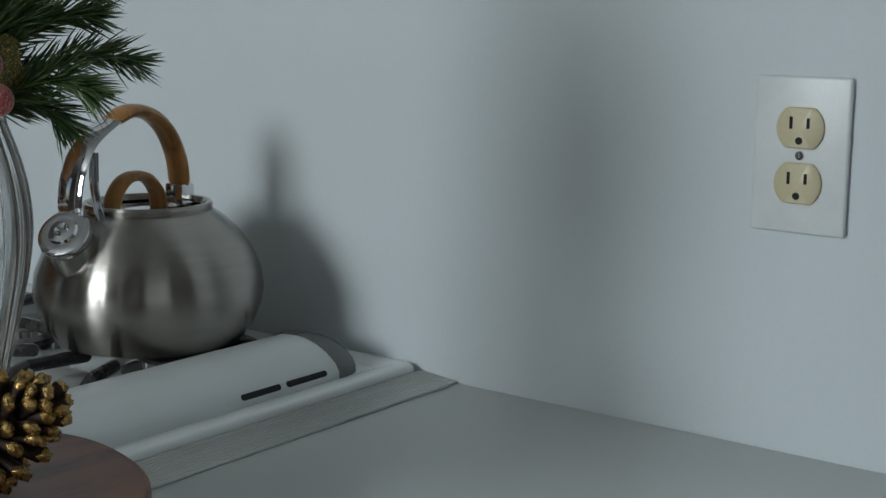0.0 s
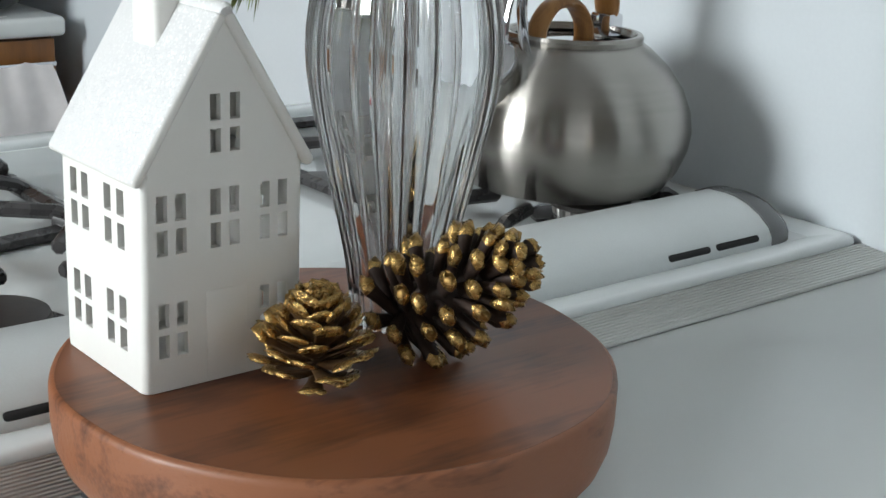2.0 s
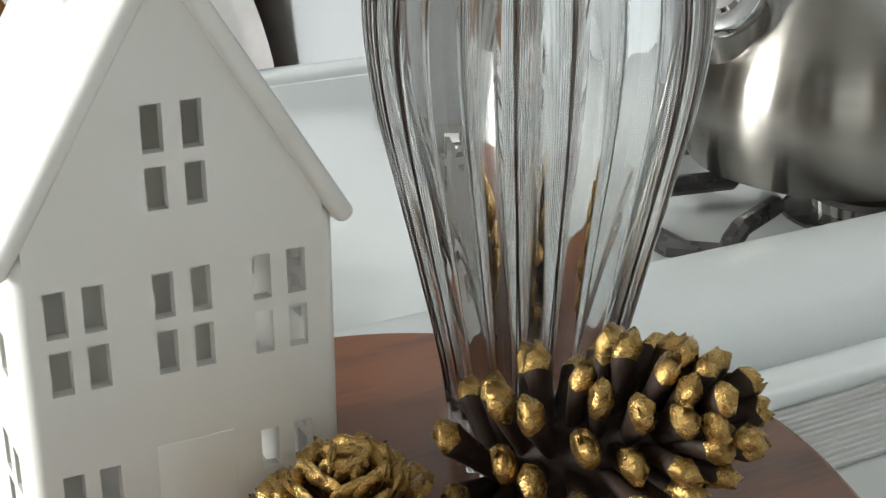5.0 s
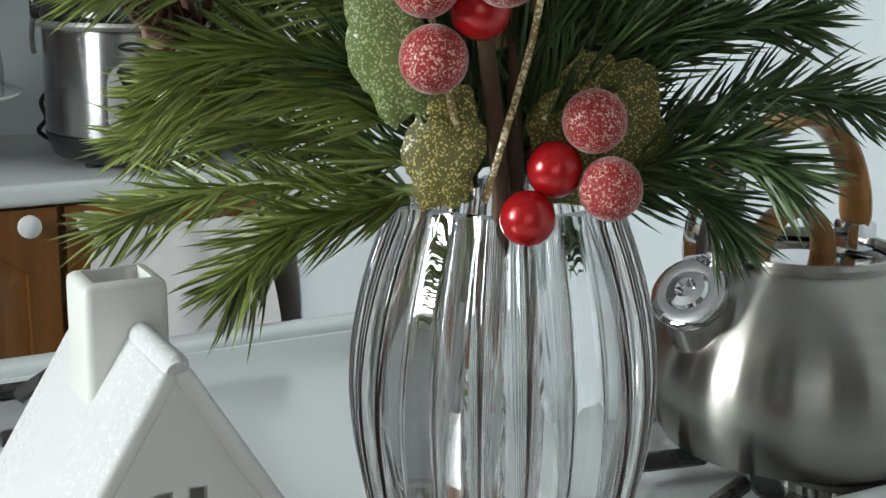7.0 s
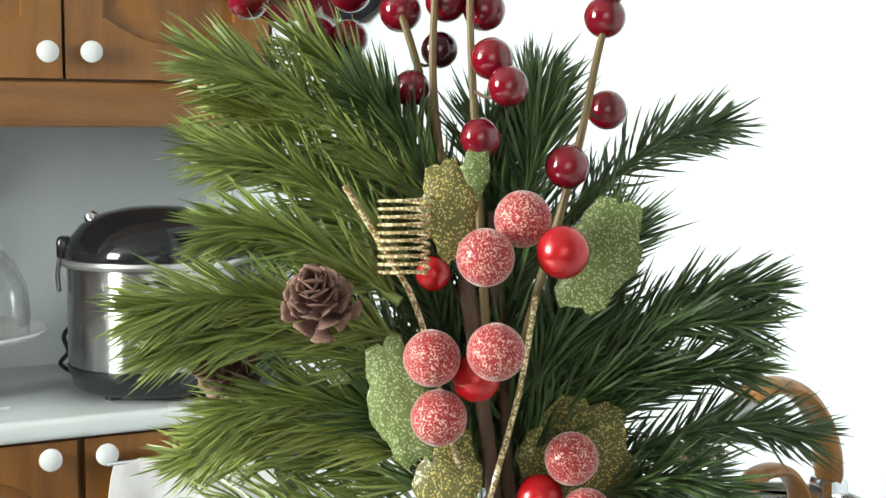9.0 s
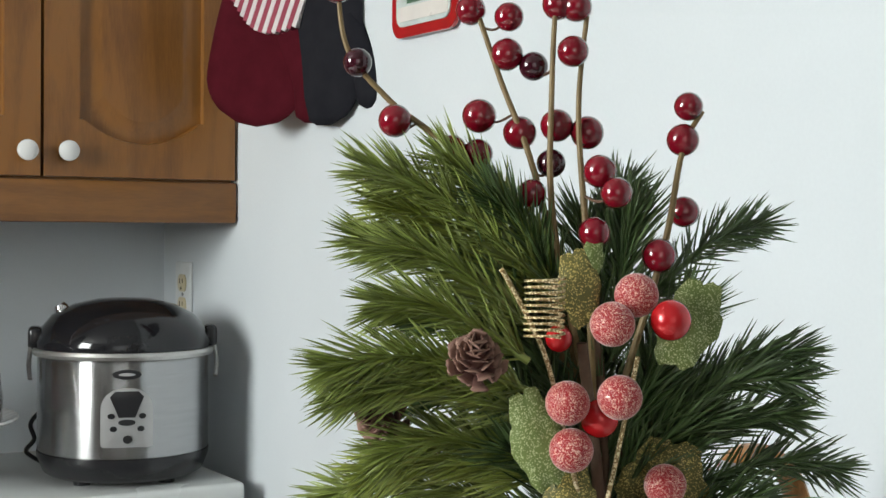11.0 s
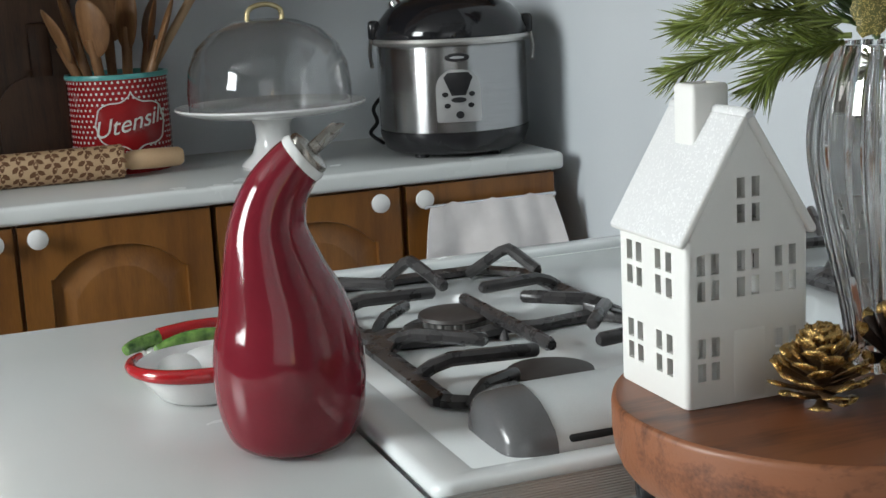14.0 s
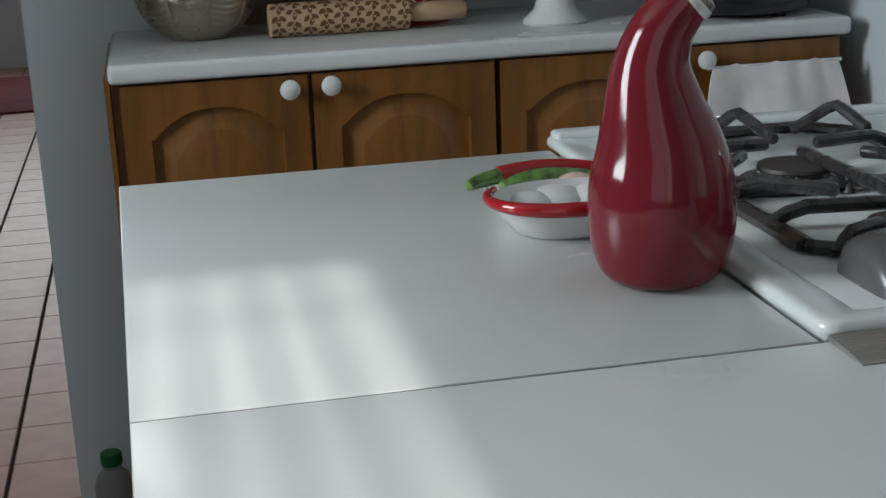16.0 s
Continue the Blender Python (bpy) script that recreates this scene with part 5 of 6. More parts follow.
part("red_edge", flat_shape(rounded(-0.075, 0.075, -0.085, 0.10, 0.02, 0.02), -0.006, -0.001), M["pepper_red"], sign, angle=30)
part("picture", flat_shape(rounded(-0.062, 0.062, -0.072, 0.088, 0.014, 0.014), -0.0075, -0.0062), M["sign_pic"], sign, angle=30)
part("picture_shape", flat_shape([(-0.035, -0.045), (0.030, -0.045), (0.030, -0.018), (0.012, -0.018), (0.004, 0.0), (-0.020, 0.0), (-0.024, -0.018), (-0.035, -0.020)], -0.0085, -0.0076), M["sign_green"], sign, smooth=False)
part("picture_band", flat_shape([(-0.058, -0.066), (0.058, -0.066), (0.058, -0.048), (-0.058, -0.048)], -0.0083, -0.0076), M["can_white"], sign, smooth=False)

# ---------- floor bottle ----------
fb = thing("spray_bottle", (-1.285, 1.70, 0.0), "cloudy plastic bottle with a green cap on the floor", "bottle")
M["milky"] = mat("milky_plastic", (0.55, 0.56, 0.56), rough=0.4, trans=0.3, bump=0.02)
M["cap_green"] = mat("green_plastic", (0.01, 0.20, 0.06), rough=0.35, bump=0.02)
part("flask", lathe(bmesh.new(), [(0.0, 0.0), (0.033, 0.0), (0.035, 0.004), (0.035, 0.085), (0.028, 0.105), (0.016, 0.118), (0.016, 0.126), (0.0, 0.126)], 32), M["milky"], fb)
part("cap", lathe(bmesh.new(), [(0.0, 0.126), (0.019, 0.126), (0.020, 0.130), (0.020, 0.146), (0.018, 0.149), (0.0, 0.15)], 28), M["cap_green"], fb, "green screw cap")

# ---------- gilded pine cones ----------
M["gold"] = mat("gold_paint", (0.68, 0.45, 0.17), (0.25, 0.140, 0.042), 0.27, 0.9, scale=260, fine=1500, bump=0.9, depth=0.0012)
M["cone_brown"] = mat("cone_brown", (0.014, 0.007, 0.005), (0.034, 0.016, 0.009), 0.65, scale=120, fine=900, bump=0.4)
M["cone_gilt"] = mat("cone_gilt_wash", (0.034, 0.017, 0.008), (0.130, 0.066, 0.022), 0.55, 0.25, scale=160, fine=900, bump=0.4)


def scale_mesh(name, length, w0, w1, t0, t1, knob, gold_from, mats, curl=0.0):
    """One cone scale along +x, with a gilded tip."""
    bm = bmesh.new()
    n, k = 9, 10
    rows = []
    for i in range(n):
        t = i / (n - 1)
        w = w0 + (w1 - w0) * t ** 1.4
        h = t0 + (t1 - t0) * t
        if t > 0.75:
            e = (t - 0.75) / 0.25
            w *= 1 + knob * math.sin(e * 2.2)
            h *= 1 + knob * 1.2 * math.sin(e * 2.4)
        if i == n - 1:
            w, h = w * 0.6, h * 0.55
        z = curl * t * t
        rows.append([bm.verts.new((length * t * (1 + 0.05 * math.sin(j * 2.7 + curl * 900) * t), w * math.cos(2 * math.pi * j / k), z + h * math.sin(2 * math.pi * j / k) * (1.0 if math.sin(2 * math.pi * j / k) > 0 else 0.7))) for j in range(k)])
    for i, (p, q) in enumerate(zip(rows, rows[1:])):
        for j in range(k):
            f = bm.faces.new((p[j], p[(j + 1) % k], q[(j + 1) % k], q[j]))
            f.material_index = 1 if (i + 1) / (n - 1) > gold_from else 0
    f = bm.faces.new(rows[-1])
    f.material_index = 1
    bm.faces.new(rows[0][::-1])
    bmesh.ops.recalc_face_normals(bm, faces=bm.faces)
    me = bpy.data.meshes.new(name)
    bm.to_mesh(me)
    bm.free()
    me.shade_smooth()
    for m_ in mats:
        me.materials.append(m_)
    return me


def cone(name, at, axis, label, n, half, env, meshes, lean, core_r, core_mat, seed, parent=None, tip_lean=0.6, turn=0.0):
    """Scales set in a spiral round a core; env(t) is the reach of the scales, t from base 0 to tip 1."""
    rnd = random.Random(seed)
    if parent is None:
        e = thing(name, at, label, "pine cone")
        e.matrix_basis = Matrix.Translation(at) @ Vector(axis).to_track_quat("Z", "Y").to_matrix().to_4x4() @ pose(0, 0, 0, 0, 0, turn)
    else:
        e = new(name)
        e.parent = parent
        e["label"] = label
        e.matrix_basis = Matrix.Translation(at) @ Vector(axis).to_track_quat("Z", "Y").to_matrix().to_4x4()
    part("core", lathe(bmesh.new(), [(0.0, -half * 0.75), (core_r, -half * 0.6), (core_r * 1.1, 0.0), (core_r * 0.6, half * 0.7), (0.0, half * 0.9)], 14), core_mat, e)
    for i in range(n):
        t = (i + 0.5) / n
        a = i * 2.39996 + rnd.uniform(-0.08, 0.08)
        z = -half + 2 * half * (t ** 1.1) * 0.92
        tilt = lean + (tip_lean - lean) * t + rnd.uniform(-0.07, 0.07)
        r = env(t) * rnd.uniform(0.93, 1.06)
        o = new("scale", meshes[i % len(meshes)])
        o.parent = e
        o.matrix_basis = Matrix.Translation((0, 0, z)) @ Matrix.Rotation(a, 4, "Z") @ Matrix.Rotation(-tilt, 4, "Y") @ Matrix.Rotation(rnd.uniform(-0.2, 0.2), 4, "X") @ Matrix.Diagonal((r, (0.55 + 0.45 * r), (0.6 + 0.4 * r), 1))
    return e


big_scales = [scale_mesh("scale", 0.0335, 0.0034, 0.0052, 0.0020, 0.0040, 0.10, gf, (M["cone_brown"], M["gold"]), c) for c, gf in ((0.0, 0.93), (0.002, 0.86), (0.004, 0.93))]
cone("pine_cone", (-0.517, -0.1300, 0.9985), (0.42, -0.60, 0.46), "large open pine cone with gold painted tips", 70, 0.0310,
     lambda t: 0.60 + 0.36 * math.sin(math.pi * min(1, t * 0.80 + 0.18)), big_scales, 0.0, 0.011, M["cone_brown"], 3, tip_lean=1.05, turn=25)
small_scales = [scale_mesh("scale", 0.0300, 0.0026, 0.0078, 0.0009, 0.0015, 0.12, 0.86, (M["cone_gilt"], M["gold"]), c) for c in (0.002, 0.005)]
cone("pine_cone", (-0.5795, -0.1175, 0.9825), (-0.06, -0.06, 1.0), "small open pine cone brushed with gold paint", 62, 0.0150,
     lambda t: (0.99 - 0.48 * t * t) * min(1.0, 0.62 + 2.0 * t), small_scales, -0.05, 0.005, M["cone_gilt"], 8, tip_lean=1.2)

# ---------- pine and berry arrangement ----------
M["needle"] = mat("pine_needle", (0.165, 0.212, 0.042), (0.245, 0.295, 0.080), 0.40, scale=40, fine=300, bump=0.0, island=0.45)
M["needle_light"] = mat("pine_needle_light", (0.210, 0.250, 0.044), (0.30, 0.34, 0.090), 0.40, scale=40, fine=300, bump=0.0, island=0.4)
# Shaded copy of the needle green, for wall-side and inner sprays.
M["needle_shaded"] = mat("pine_needle_shaded", (0.046, 0.086, 0.028), (0.088, 0.138, 0.046), 0.42, scale=40, fine=300, bump=0.0, island=0.4)
M["twig"] = mat("twig_bark", (0.085, 0.045, 0.028), (0.13, 0.075, 0.045), 0.8, scale=90, fine=700, bump=0.5)
M["twig_gold"] = mat("twig_olive", (0.20, 0.13, 0.05), (0.13, 0.085, 0.03), 0.6, scale=90, fine=700, bump=0.3)
M["berry"] = mat("berry_lacquer", (0.20, 0.004, 0.014), (0.14, 0.003, 0.010), 0.10, scale=60, bump=0.0, coat=0.5)
M["berry_dark"] = mat("berry_dark", (0.045, 0.004, 0.012), (0.03, 0.003, 0.008), 0.10, scale=60, bump=0.0, coat=0.5)
M["bauble"] = mat("bauble_satin", (0.52, 0.010, 0.014), (0.44, 0.008, 0.012), 0.24, 0.25, scale=60, bump=0.0, coat=0.3)
M["frost"] = glitter_mat("frosted_red", (0.30, 0.004, 0.008), (0.40, 0.010, 0.014), (0.86, 0.54, 0.44), scale=2500, share=0.80, bump=1.0, sheen=0.8)
M["leaf_green"] = glitter_mat("glitter_leaf", (0.085, 0.125, 0.020), (0.155, 0.20, 0.050), (0.42, 0.46, 0.24), scale=2300, share=0.80, bump=1.0, depth=0.0012)
M["leaf_gold"] = glitter_mat("glitter_gold_leaf", (0.15, 0.12, 0.022), (0.085, 0.095, 0.02), (0.60, 0.47, 0.16), scale=2300, share=0.80, bump=1.0, depth=0.0012)
M["glitter_gold"] = glitter_mat("glitter_gold", (0.36, 0.25, 0.11), (0.28, 0.18, 0.07), (0.85, 0.72, 0.45), scale=1400, share=0.6, bump=0.8)
M["mini_cone"] = mat("mini_cone", (0.085, 0.030, 0.026), (0.16, 0.075, 0.062), 0.7, scale=160, fine=900, bump=0.3)
M["mini_edge"] = mat("mini_cone_edge", (0.30, 0.17, 0.13), (0.22, 0.12, 0.09), 0.7, scale=160, fine=900, bump=0.3)

plant = thing("pine_arrangement", (0, 0, 0), "artificial pine sprays with red berries and glitter leaves", "plant")
prnd = random.Random(21)


def spray(root, tip, count=210, long=0.043, key="needle", droop=0.008, spread=0.62, short=0.0):
    """A twig set round with long curved needles that lean to its tip."""
    root, tip = Vector(root), Vector(tip)
    mid = (root + tip) / 2 + Vector((0, 0, droop))
    tip = tip + (tip - root).normalized() * (0.002 - short)
    line = smooth_line([root, mid, tip], 10)
    bm = bmesh.new()
    tube(bm, line, lambda t: 0.0019 - 0.0011 * t, 6)
    n = len(line) - 1
    for i in range(count):
        t = 0.03 + 0.97 * ((i + prnd.random()) / count)
        k = min(int(t * n), n - 1)
        p = line[k].lerp(line[k + 1], t * n - k)
        d = (line[k + 1] - line[k]).normalized()
        s = d.cross(Vector((0, 0, 1))).normalized()
        u = s.cross(d)
        a = prnd.uniform(0, 2 * math.pi)
        side = s * math.cos(a) + u * (math.sin(a) * 0.75)
        opening = spread * (1.0 - 0.35 * max(0.0, (t - 0.7) / 0.3)) * prnd.uniform(0.75, 1.25)
        way = (d + side * opening * 1.35).normalized()
        ln = long * prnd.uniform(0.62, 1.15) * (1.0 if t < 0.85 else 0.8)
        bend = (d * 0.55 - side * 0.45 + Vector((0, 0, prnd.uniform(-0.25, 0.12)))) * ln * 0.16
        w = way.cross(Vector((prnd.uniform(-1, 1), prnd.uniform(-1, 1), prnd.uniform(-1, 1)))).normalized()
        v = way.cross(w)
        rows = []
        for q, r in ((0.0, 0.00042), (0.35, 0.00056), (0.72, 0.00046)):
            c = p + way * ln * q + bend * q * q
            rows.append([bm.verts.new(c + (w * math.cos(x) + v * math.sin(x)) * r) for x in (0, 2.094, 4.189)])
        end = bm.verts.new(p + way * ln + bend)
        for a_, b_ in zip(rows, rows[1:]):
            for j in range(3):
                bm.faces.new((a_[j], a_[(j + 1) % 3], b_[(j + 1) % 3], b_[j]))
        for j in range(3):
            bm.faces.new((rows[-1][j], rows[-1][(j + 1) % 3], end))
    return part("pine_spray", bm, M[key], plant, "dense spray of long green needles", angle=80)


# sprays towards the hall side; the inner ones use the shaded green
for root, tip, cnt, key in (
        ((-0.530, -0.075, 1.262), (-0.600, -0.031, 1.316), 420, "needle"),
        ((-0.525, -0.070, 1.250), (-0.590, -0.026, 1.302), 420, "needle_light"),
        ((-0.518, -0.078, 1.248), (-0.566, -0.042, 1.324), 380, "needle"),
        ((-0.515, -0.080, 1.240), (-0.556, -0.062, 1.308), 360, "needle_shaded"),
        ((-0.532, -0.070, 1.242), (-0.590, -0.007, 1.286), 420, "needle"),
        ((-0.540, -0.080, 1.245), (-0.592, -0.030, 1.283), 400, "needle"),
        ((-0.545, -0.085, 1.232), (-0.598, -0.038, 1.258), 420, "needle"),
        ((-0.545, -0.085, 1.220), (-0.630, -0.052, 1.232), 430, "needle"),
        ((-0.542, -0.085, 1.210), (-0.622, -0.046, 1.220), 430, "needle"),
        ((-0.538, -0.080, 1.190), (-0.600, -0.044, 1.194), 420, "needle"),
        ((-0.535, -0.078, 1.182), (-0.602, -0.032, 1.184), 420, "needle_light"),
        ((-0.532, -0.076, 1.168), (-0.594, 0.018, 1.166), 420, "needle"),
        ((-0.530, -0.075, 1.160), (-0.605, 0.016, 1.137), 300, "needle"),
        ((-0.530, -0.068, 1.156), (-0.590, -0.055, 1.130), 300, "needle"),
        ((-0.520, -0.060, 1.225), (-0.565, -0.010, 1.250), 320, "needle_shaded"),
        ((-0.515, -0.060, 1.200), (-0.570, -0.005, 1.212), 320, "needle_shaded")):
    spray(root, tip, int(cnt * 0.9), 0.0250, key, spread=0.86, short=0.0145)
# sprays towards the wall side, their shade put into the needle colour
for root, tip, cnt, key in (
        ((-0.492, -0.085, 1.248), (-0.408, -0.085, 1.294), 250, "needle_shaded"),
        ((-0.508, -0.072, 1.245), (-0.474, -0.062, 1.314), 230, "needle_shaded"),
        ((-0.487, -0.090, 1.206), (-0.411, -0.116, 1.236), 270, "needle_shaded"),
        ((-0.490, -0.092, 1.200), (-0.425, -0.128, 1.226), 220, "needle_shaded"),
        ((-0.486, -0.098, 1.184), (-0.425, -0.125, 1.212), 260, "needle_shaded"),
        ((-0.482, -0.102, 1.174), (-0.398, -0.125, 1.184), 280, "needle_shaded"),
        ((-0.485, -0.105, 1.166), (-0.446, -0.149, 1.169), 230, "needle_shaded"),
        ((-0.485, -0.098, 1.160), (-0.446, -0.126, 1.147), 200, "needle_shaded"),
        ((-0.495, -0.060, 1.180), (-0.430, -0.070, 1.222), 240, "needle_shaded"),
        ((-0.500, -0.060, 1.200), (-0.480, -0.010, 1.260), 240, "needle_shaded")):
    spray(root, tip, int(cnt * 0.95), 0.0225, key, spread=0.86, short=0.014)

# short sprays behind the berries, coloured dark for the shade inside the bunch
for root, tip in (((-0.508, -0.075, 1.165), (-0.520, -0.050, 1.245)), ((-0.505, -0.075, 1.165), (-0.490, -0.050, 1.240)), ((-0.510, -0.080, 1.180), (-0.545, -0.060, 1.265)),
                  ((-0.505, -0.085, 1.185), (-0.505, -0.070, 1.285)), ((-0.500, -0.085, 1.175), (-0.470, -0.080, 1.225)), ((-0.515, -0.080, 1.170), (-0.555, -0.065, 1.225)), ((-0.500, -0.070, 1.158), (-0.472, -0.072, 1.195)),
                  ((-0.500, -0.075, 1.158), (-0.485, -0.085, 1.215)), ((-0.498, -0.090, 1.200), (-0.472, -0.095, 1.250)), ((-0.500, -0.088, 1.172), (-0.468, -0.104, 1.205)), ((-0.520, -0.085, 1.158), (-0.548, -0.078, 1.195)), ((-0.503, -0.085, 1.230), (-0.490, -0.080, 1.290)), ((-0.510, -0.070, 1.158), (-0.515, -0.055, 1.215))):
    spray(root, tip, 300, 0.030, "needle_shaded", spread=0.85)

for line, r in (
        (((-0.500, -0.062, 0.980), (-0.506, -0.080, 1.08), (-0.516, -0.096, 1.16), (-0.530, -0.100, 1.24)), 0.0034),
        (((-0.508, -0.070, 0.982), (-0.500, -0.076, 1.08), (-0.505, -0.085, 1.17), (-0.512, -0.085, 1.26)), 0.0028),
        (((-0.492, -0.076, 0.980), (-0.502, -0.066, 1.08), (-0.498, -0.078, 1.17), (-0.490, -0.090, 1.22)), 0.0026)):
    part("stem", tube(bmesh.new(), smooth_line(line, 10), lambda t, r=r: r * (1 - 0.35 * t), 9), M["twig"], plant, "brown wired stem")

# berry twigs
twigs = (
    ((-0.510, -0.085, 1.200), (-0.528, -0.078, 1.285), (-0.524, -0.070, 1.345), (-0.520, -0.068, 1.395)),
    ((-0.512, -0.082, 1.200), (-0.528, -0.068, 1.300), (-0.540, -0.054, 1.350), (-0.552, -0.042, 1.398)),
    ((-0.505, -0.090, 1.210), (-0.493, -0.105, 1.275), (-0.480, -0.102, 1.318), (-0.471, -0.104, 1.335)),
    ((-0.512, -0.080, 1.210), (-0.545, -0.045, 1.305), (-0.575, -0.022, 1.340), (-0.590, -0.012, 1.362), (-0.594, -0.010, 1.392)),
    ((-0.515, -0.090, 1.200), (-0.520, -0.090, 1.275), (-0.516, -0.078, 1.335), (-0.508, -0.074, 1.382)))
for tw in twigs:
    part("berry_twig", tube(bmesh.new(), smooth_line(tw, 8), lambda t: 0.0016 - 0.0006 * t, 8), M["twig_gold"], plant, "thin olive brown twig")
TW = [smooth_line(tw, 8) for tw in twigs]


def berry(at, r, key):
    b = part("berry", ball(bmesh.new(), at, r, 24, 14), M[key], plant, "glossy red berry" if key == "berry" else "dark glossy berry")
    at = Vector(at)
    near = min((p for ln in TW for p in ln if p.z < at.z + 0.002), key=lambda p: (p - at).length)
    if (near - at).length < 0.06:
        part("berry_stalk", tube(bmesh.new(), smooth_line([near, (near + at) / 2 + Vector((0, 0, -0.003)), at], 4), 0.0006, 6), M["twig"], b)


for p in ((-0.520, -0.079, 1.359), (-0.518, -0.106, 1.300), (-0.476, -0.101, 1.337), (-0.478, -0.100, 1.323), (-0.477, -0.100, 1.293),
          (-0.498, -0.109, 1.275), (-0.517, -0.094, 1.309), (-0.525, -0.101, 1.284), (-0.509, -0.075, 1.326), (-0.519, -0.067, 1.329),
          (-0.531, -0.057, 1.326), (-0.545, -0.047, 1.333), (-0.545, -0.046, 1.317), (-0.554, -0.039, 1.318), (-0.573, -0.024, 1.331)):
    berry(p, prnd.uniform(0.0060, 0.0074), "berry")
for p in ((-0.533, -0.069, 1.300), (-0.536, -0.054, 1.359), (-0.535, -0.054, 1.375), (-0.548, -0.044, 1.378), (-0.513, -0.072, 1.379), (-0.519, -0.067, 1.380), (-0.594, -0.010, 1.388), (-0.521, -0.068, 1.400)):
    berry(p, prnd.uniform(0.0060, 0.0070), "berry")
for p in ((-0.521, -0.066, 1.313), (-0.545, -0.047, 1.308), (-0.527, -0.061, 1.354), (-0.586, -0.014, 1.356)):
    berry(p, 0.0062, "berry_dark")

for p in ((-0.5261, -0.1285, 1.2604), (-0.5410, -0.1326, 1.2500), (-0.5515, -0.1192, 1.2195), (-0.5384, -0.1342, 1.2225), (-0.5485, -0.1179, 1.2011), (-0.5011, -0.1177, 1.1833), (-0.4981, -0.1217, 1.1658)):
    part("frosted_berry", ball(bmesh.new(), p, 0.0085, 28, 18), M["frost"], plant, "red berry coated in sugar glitter")
for p, r in (((-0.521, -0.1425, 1.2515), 0.0078), ((-0.5377, -0.1213, 1.2129), 0.0075), ((-0.517, -0.1115, 1.1578), 0.0075), ((-0.509, -0.1115, 1.1702), 0.0076), ((-0.540, -0.098, 1.242), 0.0055)):
    part("bauble", ball(bmesh.new(), p, r, 28, 18), M["bauble"], plant, "satin red bauble")


def holly(at, w, h, face, roll, key):
    """A domed leaf with a spiky rim and real thickness."""
    bm = bmesh.new()
    rim_pts = []
    for k in range(48):
        a = 2 * math.pi * k / 48
        sp = 0.86 + 0.16 * abs(math.sin(3 * a + 0.4)) ** 1.4 + 0.03 * math.sin(17 * a)
        rim_pts.append((w * sp * math.sin(a), h * sp * math.cos(a)))
    rows = [[bm.verts.new((0, 0, 0.0))]]
    for f in (0.25, 0.5, 0.75, 1.0):
        rows.append([bm.verts.new((x * f, z * f, -0.22 * w * f * f + 0.05 * w * math.sin(9 * f + 4 * i / 48))) for i, (x, z) in enumerate(rim_pts)])
    for p, q in zip(rows, rows[1:]):
        for i in range(48):
            j = (i + 1) % 48
            bm.faces.new((p[0], q[i], q[j]) if len(p) == 1 else (p[i], q[i], q[j], p[j]))
    bmesh.ops.recalc_face_normals(bm, faces=bm.faces)
    bmesh.ops.solidify(bm, geom=bm.faces[:], thickness=0.0012)
    o = part("holly_leaf", bm, M[key], plant, "glitter coated holly leaf", angle=70)
    o.matrix_basis = Matrix.Translation(at) @ Vector(face).to_track_quat("Z", "Y").to_matrix().to_4x4() @ Matrix.Rotation(radians(roll), 4, "Z")


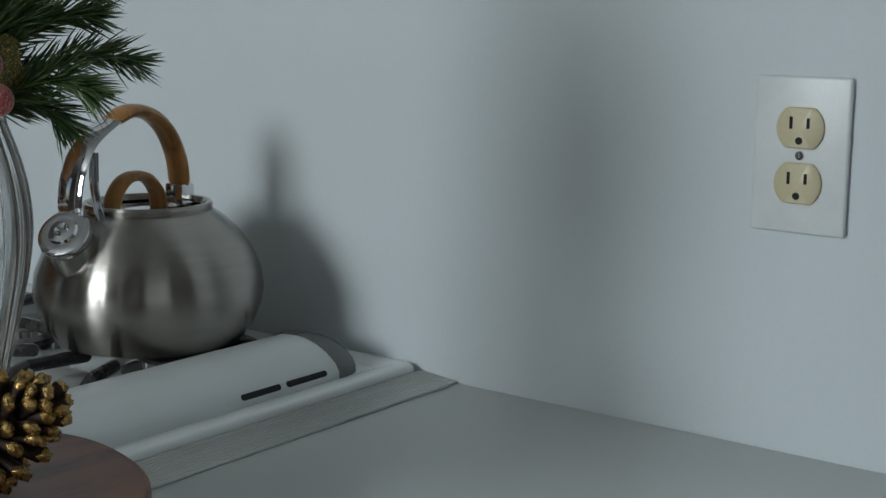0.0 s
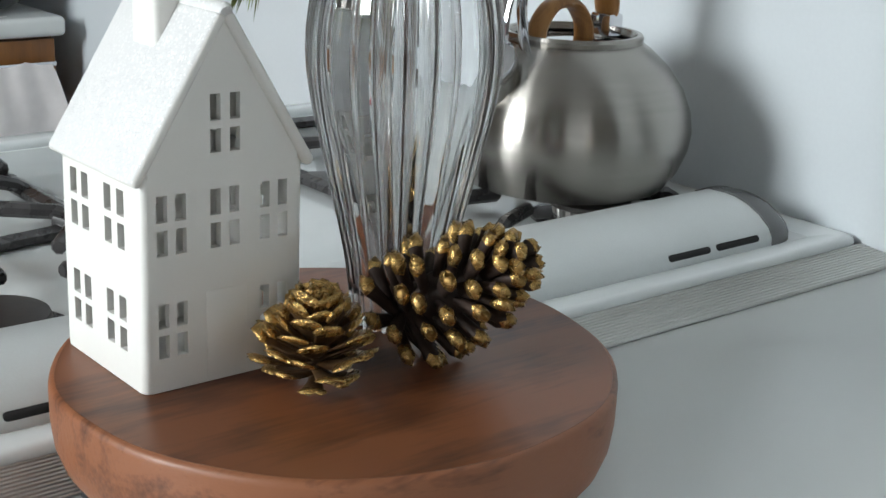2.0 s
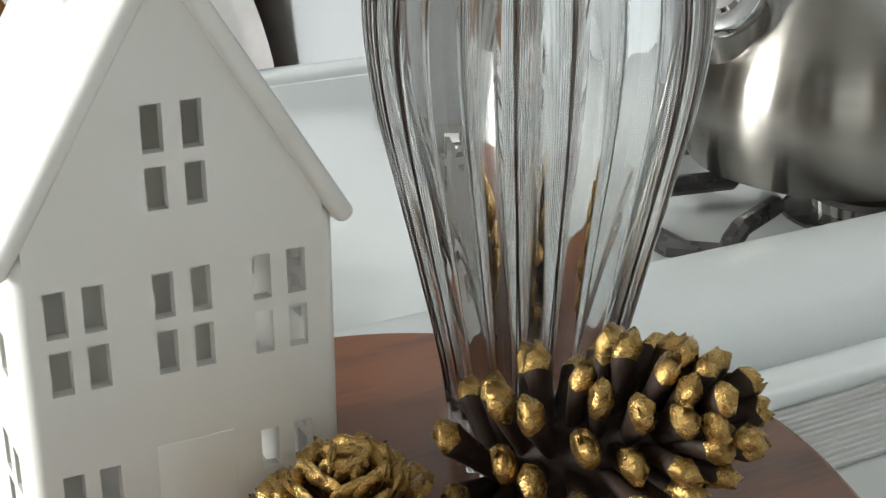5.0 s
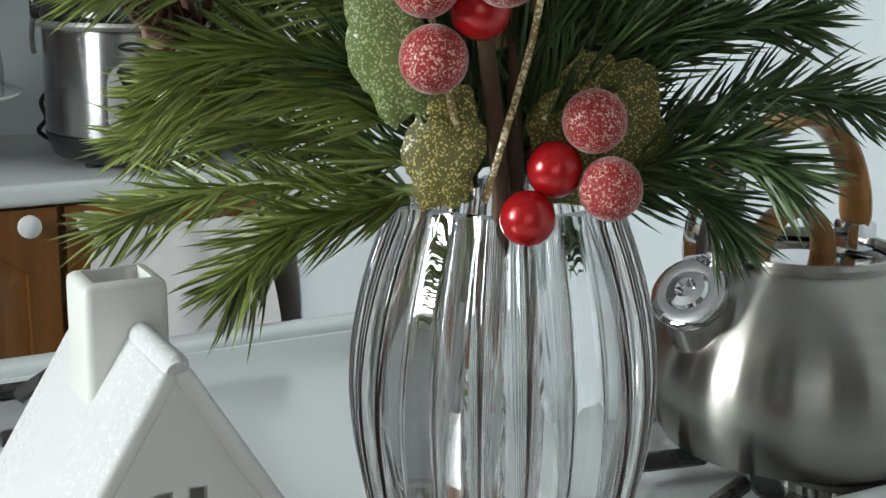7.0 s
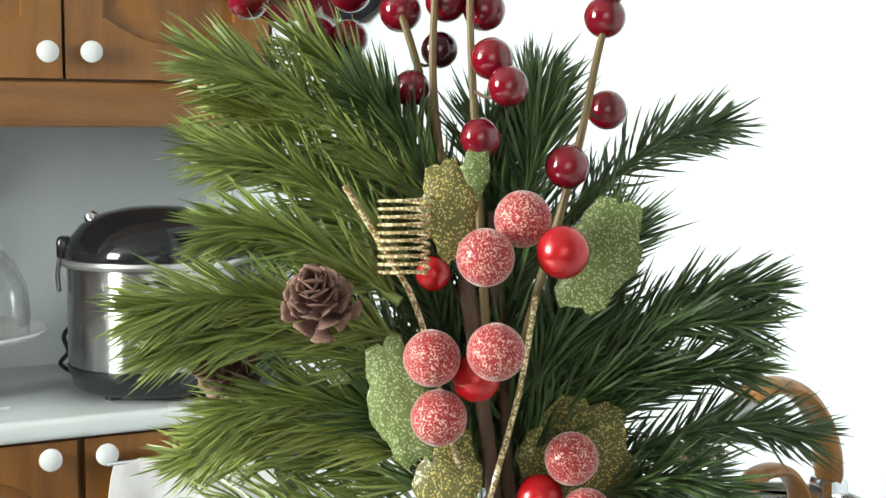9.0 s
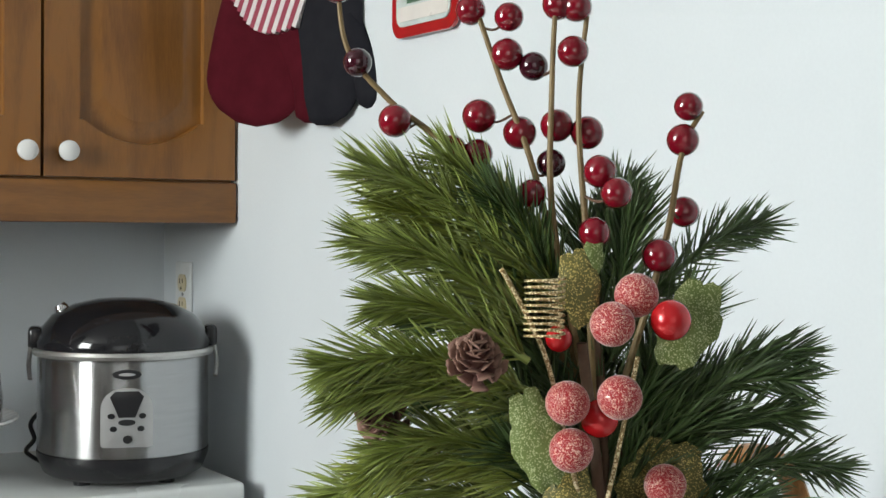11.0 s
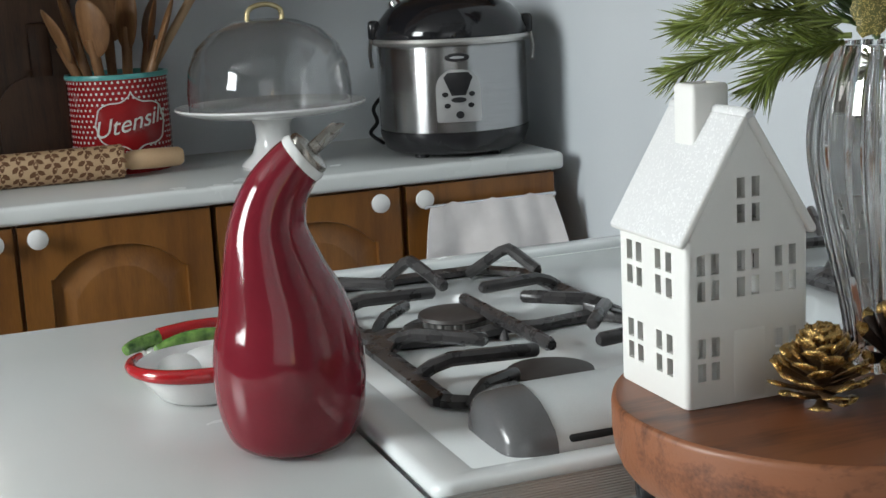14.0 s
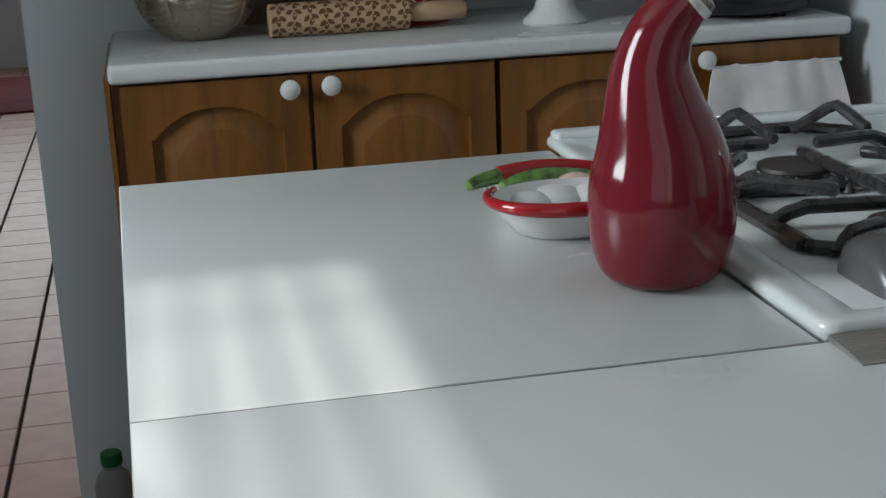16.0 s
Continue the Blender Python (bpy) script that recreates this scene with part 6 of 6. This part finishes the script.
holly((-0.545, -0.1175, 1.263), 0.0085, 0.0160, (-0.5, -0.8, 0.1), 8, "leaf_gold")
holly((-0.499, -0.128, 1.249), 0.0125, 0.0200, (-0.6, -0.7, 0.2), -25, "leaf_green")
holly((-0.555, -0.104, 1.2035), 0.0105, 0.0215, (-0.6, -0.8, 0.0), 14, "leaf_green")
holly((-0.538, -0.103, 1.177), 0.0110, 0.0175, (-0.6, -0.8, 0.2), -6, "leaf_gold")
holly((-0.530, -0.105, 1.272), 0.0050, 0.0130, (-0.5, -0.8, 0.1), -14, "leaf_green")
holly((-0.493, -0.107, 1.178), 0.0190, 0.0235, (-0.6, -0.8, 0.1), -20, "leaf_gold")

helix = [(-0.556 + 0.0076 * math.cos(k * 0.42), -0.110 + 0.0076 * math.sin(k * 0.42), 1.2435 + 0.0235 * k / 150) for k in range(151)]
part("spiral_pick", tube(bmesh.new(), helix, 0.00050, 7), M["glitter_gold"], plant, "gold glitter wire spiral")
for ln in (((-0.5733, -0.1059, 1.2701), (-0.560, -0.106, 1.250), (-0.5455, -0.1009, 1.2270), (-0.530, -0.104, 1.165)), ((-0.5115, -0.1124, 1.2347), (-0.512, -0.104, 1.2042), (-0.5227, -0.1085, 1.1798), (-0.527, -0.106, 1.162))):
    part("glitter_stem", tube(bmesh.new(), smooth_line(ln, 8), 0.0010, 8), M["glitter_gold"], plant, "gold glitter stem")

mini = [scale_mesh("scale", 0.0138, 0.0010, 0.0040, 0.0004, 0.0005, 0.1, 0.86, (M["mini_cone"], M["mini_edge"]), 0.002)]
cone("small_cone", (-0.578, -0.096, 1.2360), (-0.45, -0.75, 0.55), "small purple-brown pine cone", 46, 0.0125, lambda t: 1.0 - 0.42 * t, mini, 0.35, 0.004, M["mini_cone"], 4, parent=plant, tip_lean=1.2)
cone("small_cone", (-0.588, -0.040, 1.2060), (-0.85, -0.40, 0.35), "small purple-brown pine cone", 40, 0.0115, lambda t: 1.0 - 0.42 * t, mini, 0.35, 0.004, M["mini_cone"], 6, parent=plant, tip_lean=1.2)

# ---------- floor tiles ----------
floor_ob = bpy.data.objects["floor"]
tile = part("tile", B(-0.0965, 0.0965, -0.0965, 0.0965, -0.0078, 0.0, bevel=0.002, seg=1), M["tile"], floor_ob, smooth=False)
tile.matrix_basis = pose(-1.405, 1.55, 0)
for i in range(5):
    for j in range(34):
        if i or j:
            share("tile", tile, floor_ob, pose(-1.405 - 0.2 * i, 1.55 + 0.196 * j, 0, 0, 0, 0))
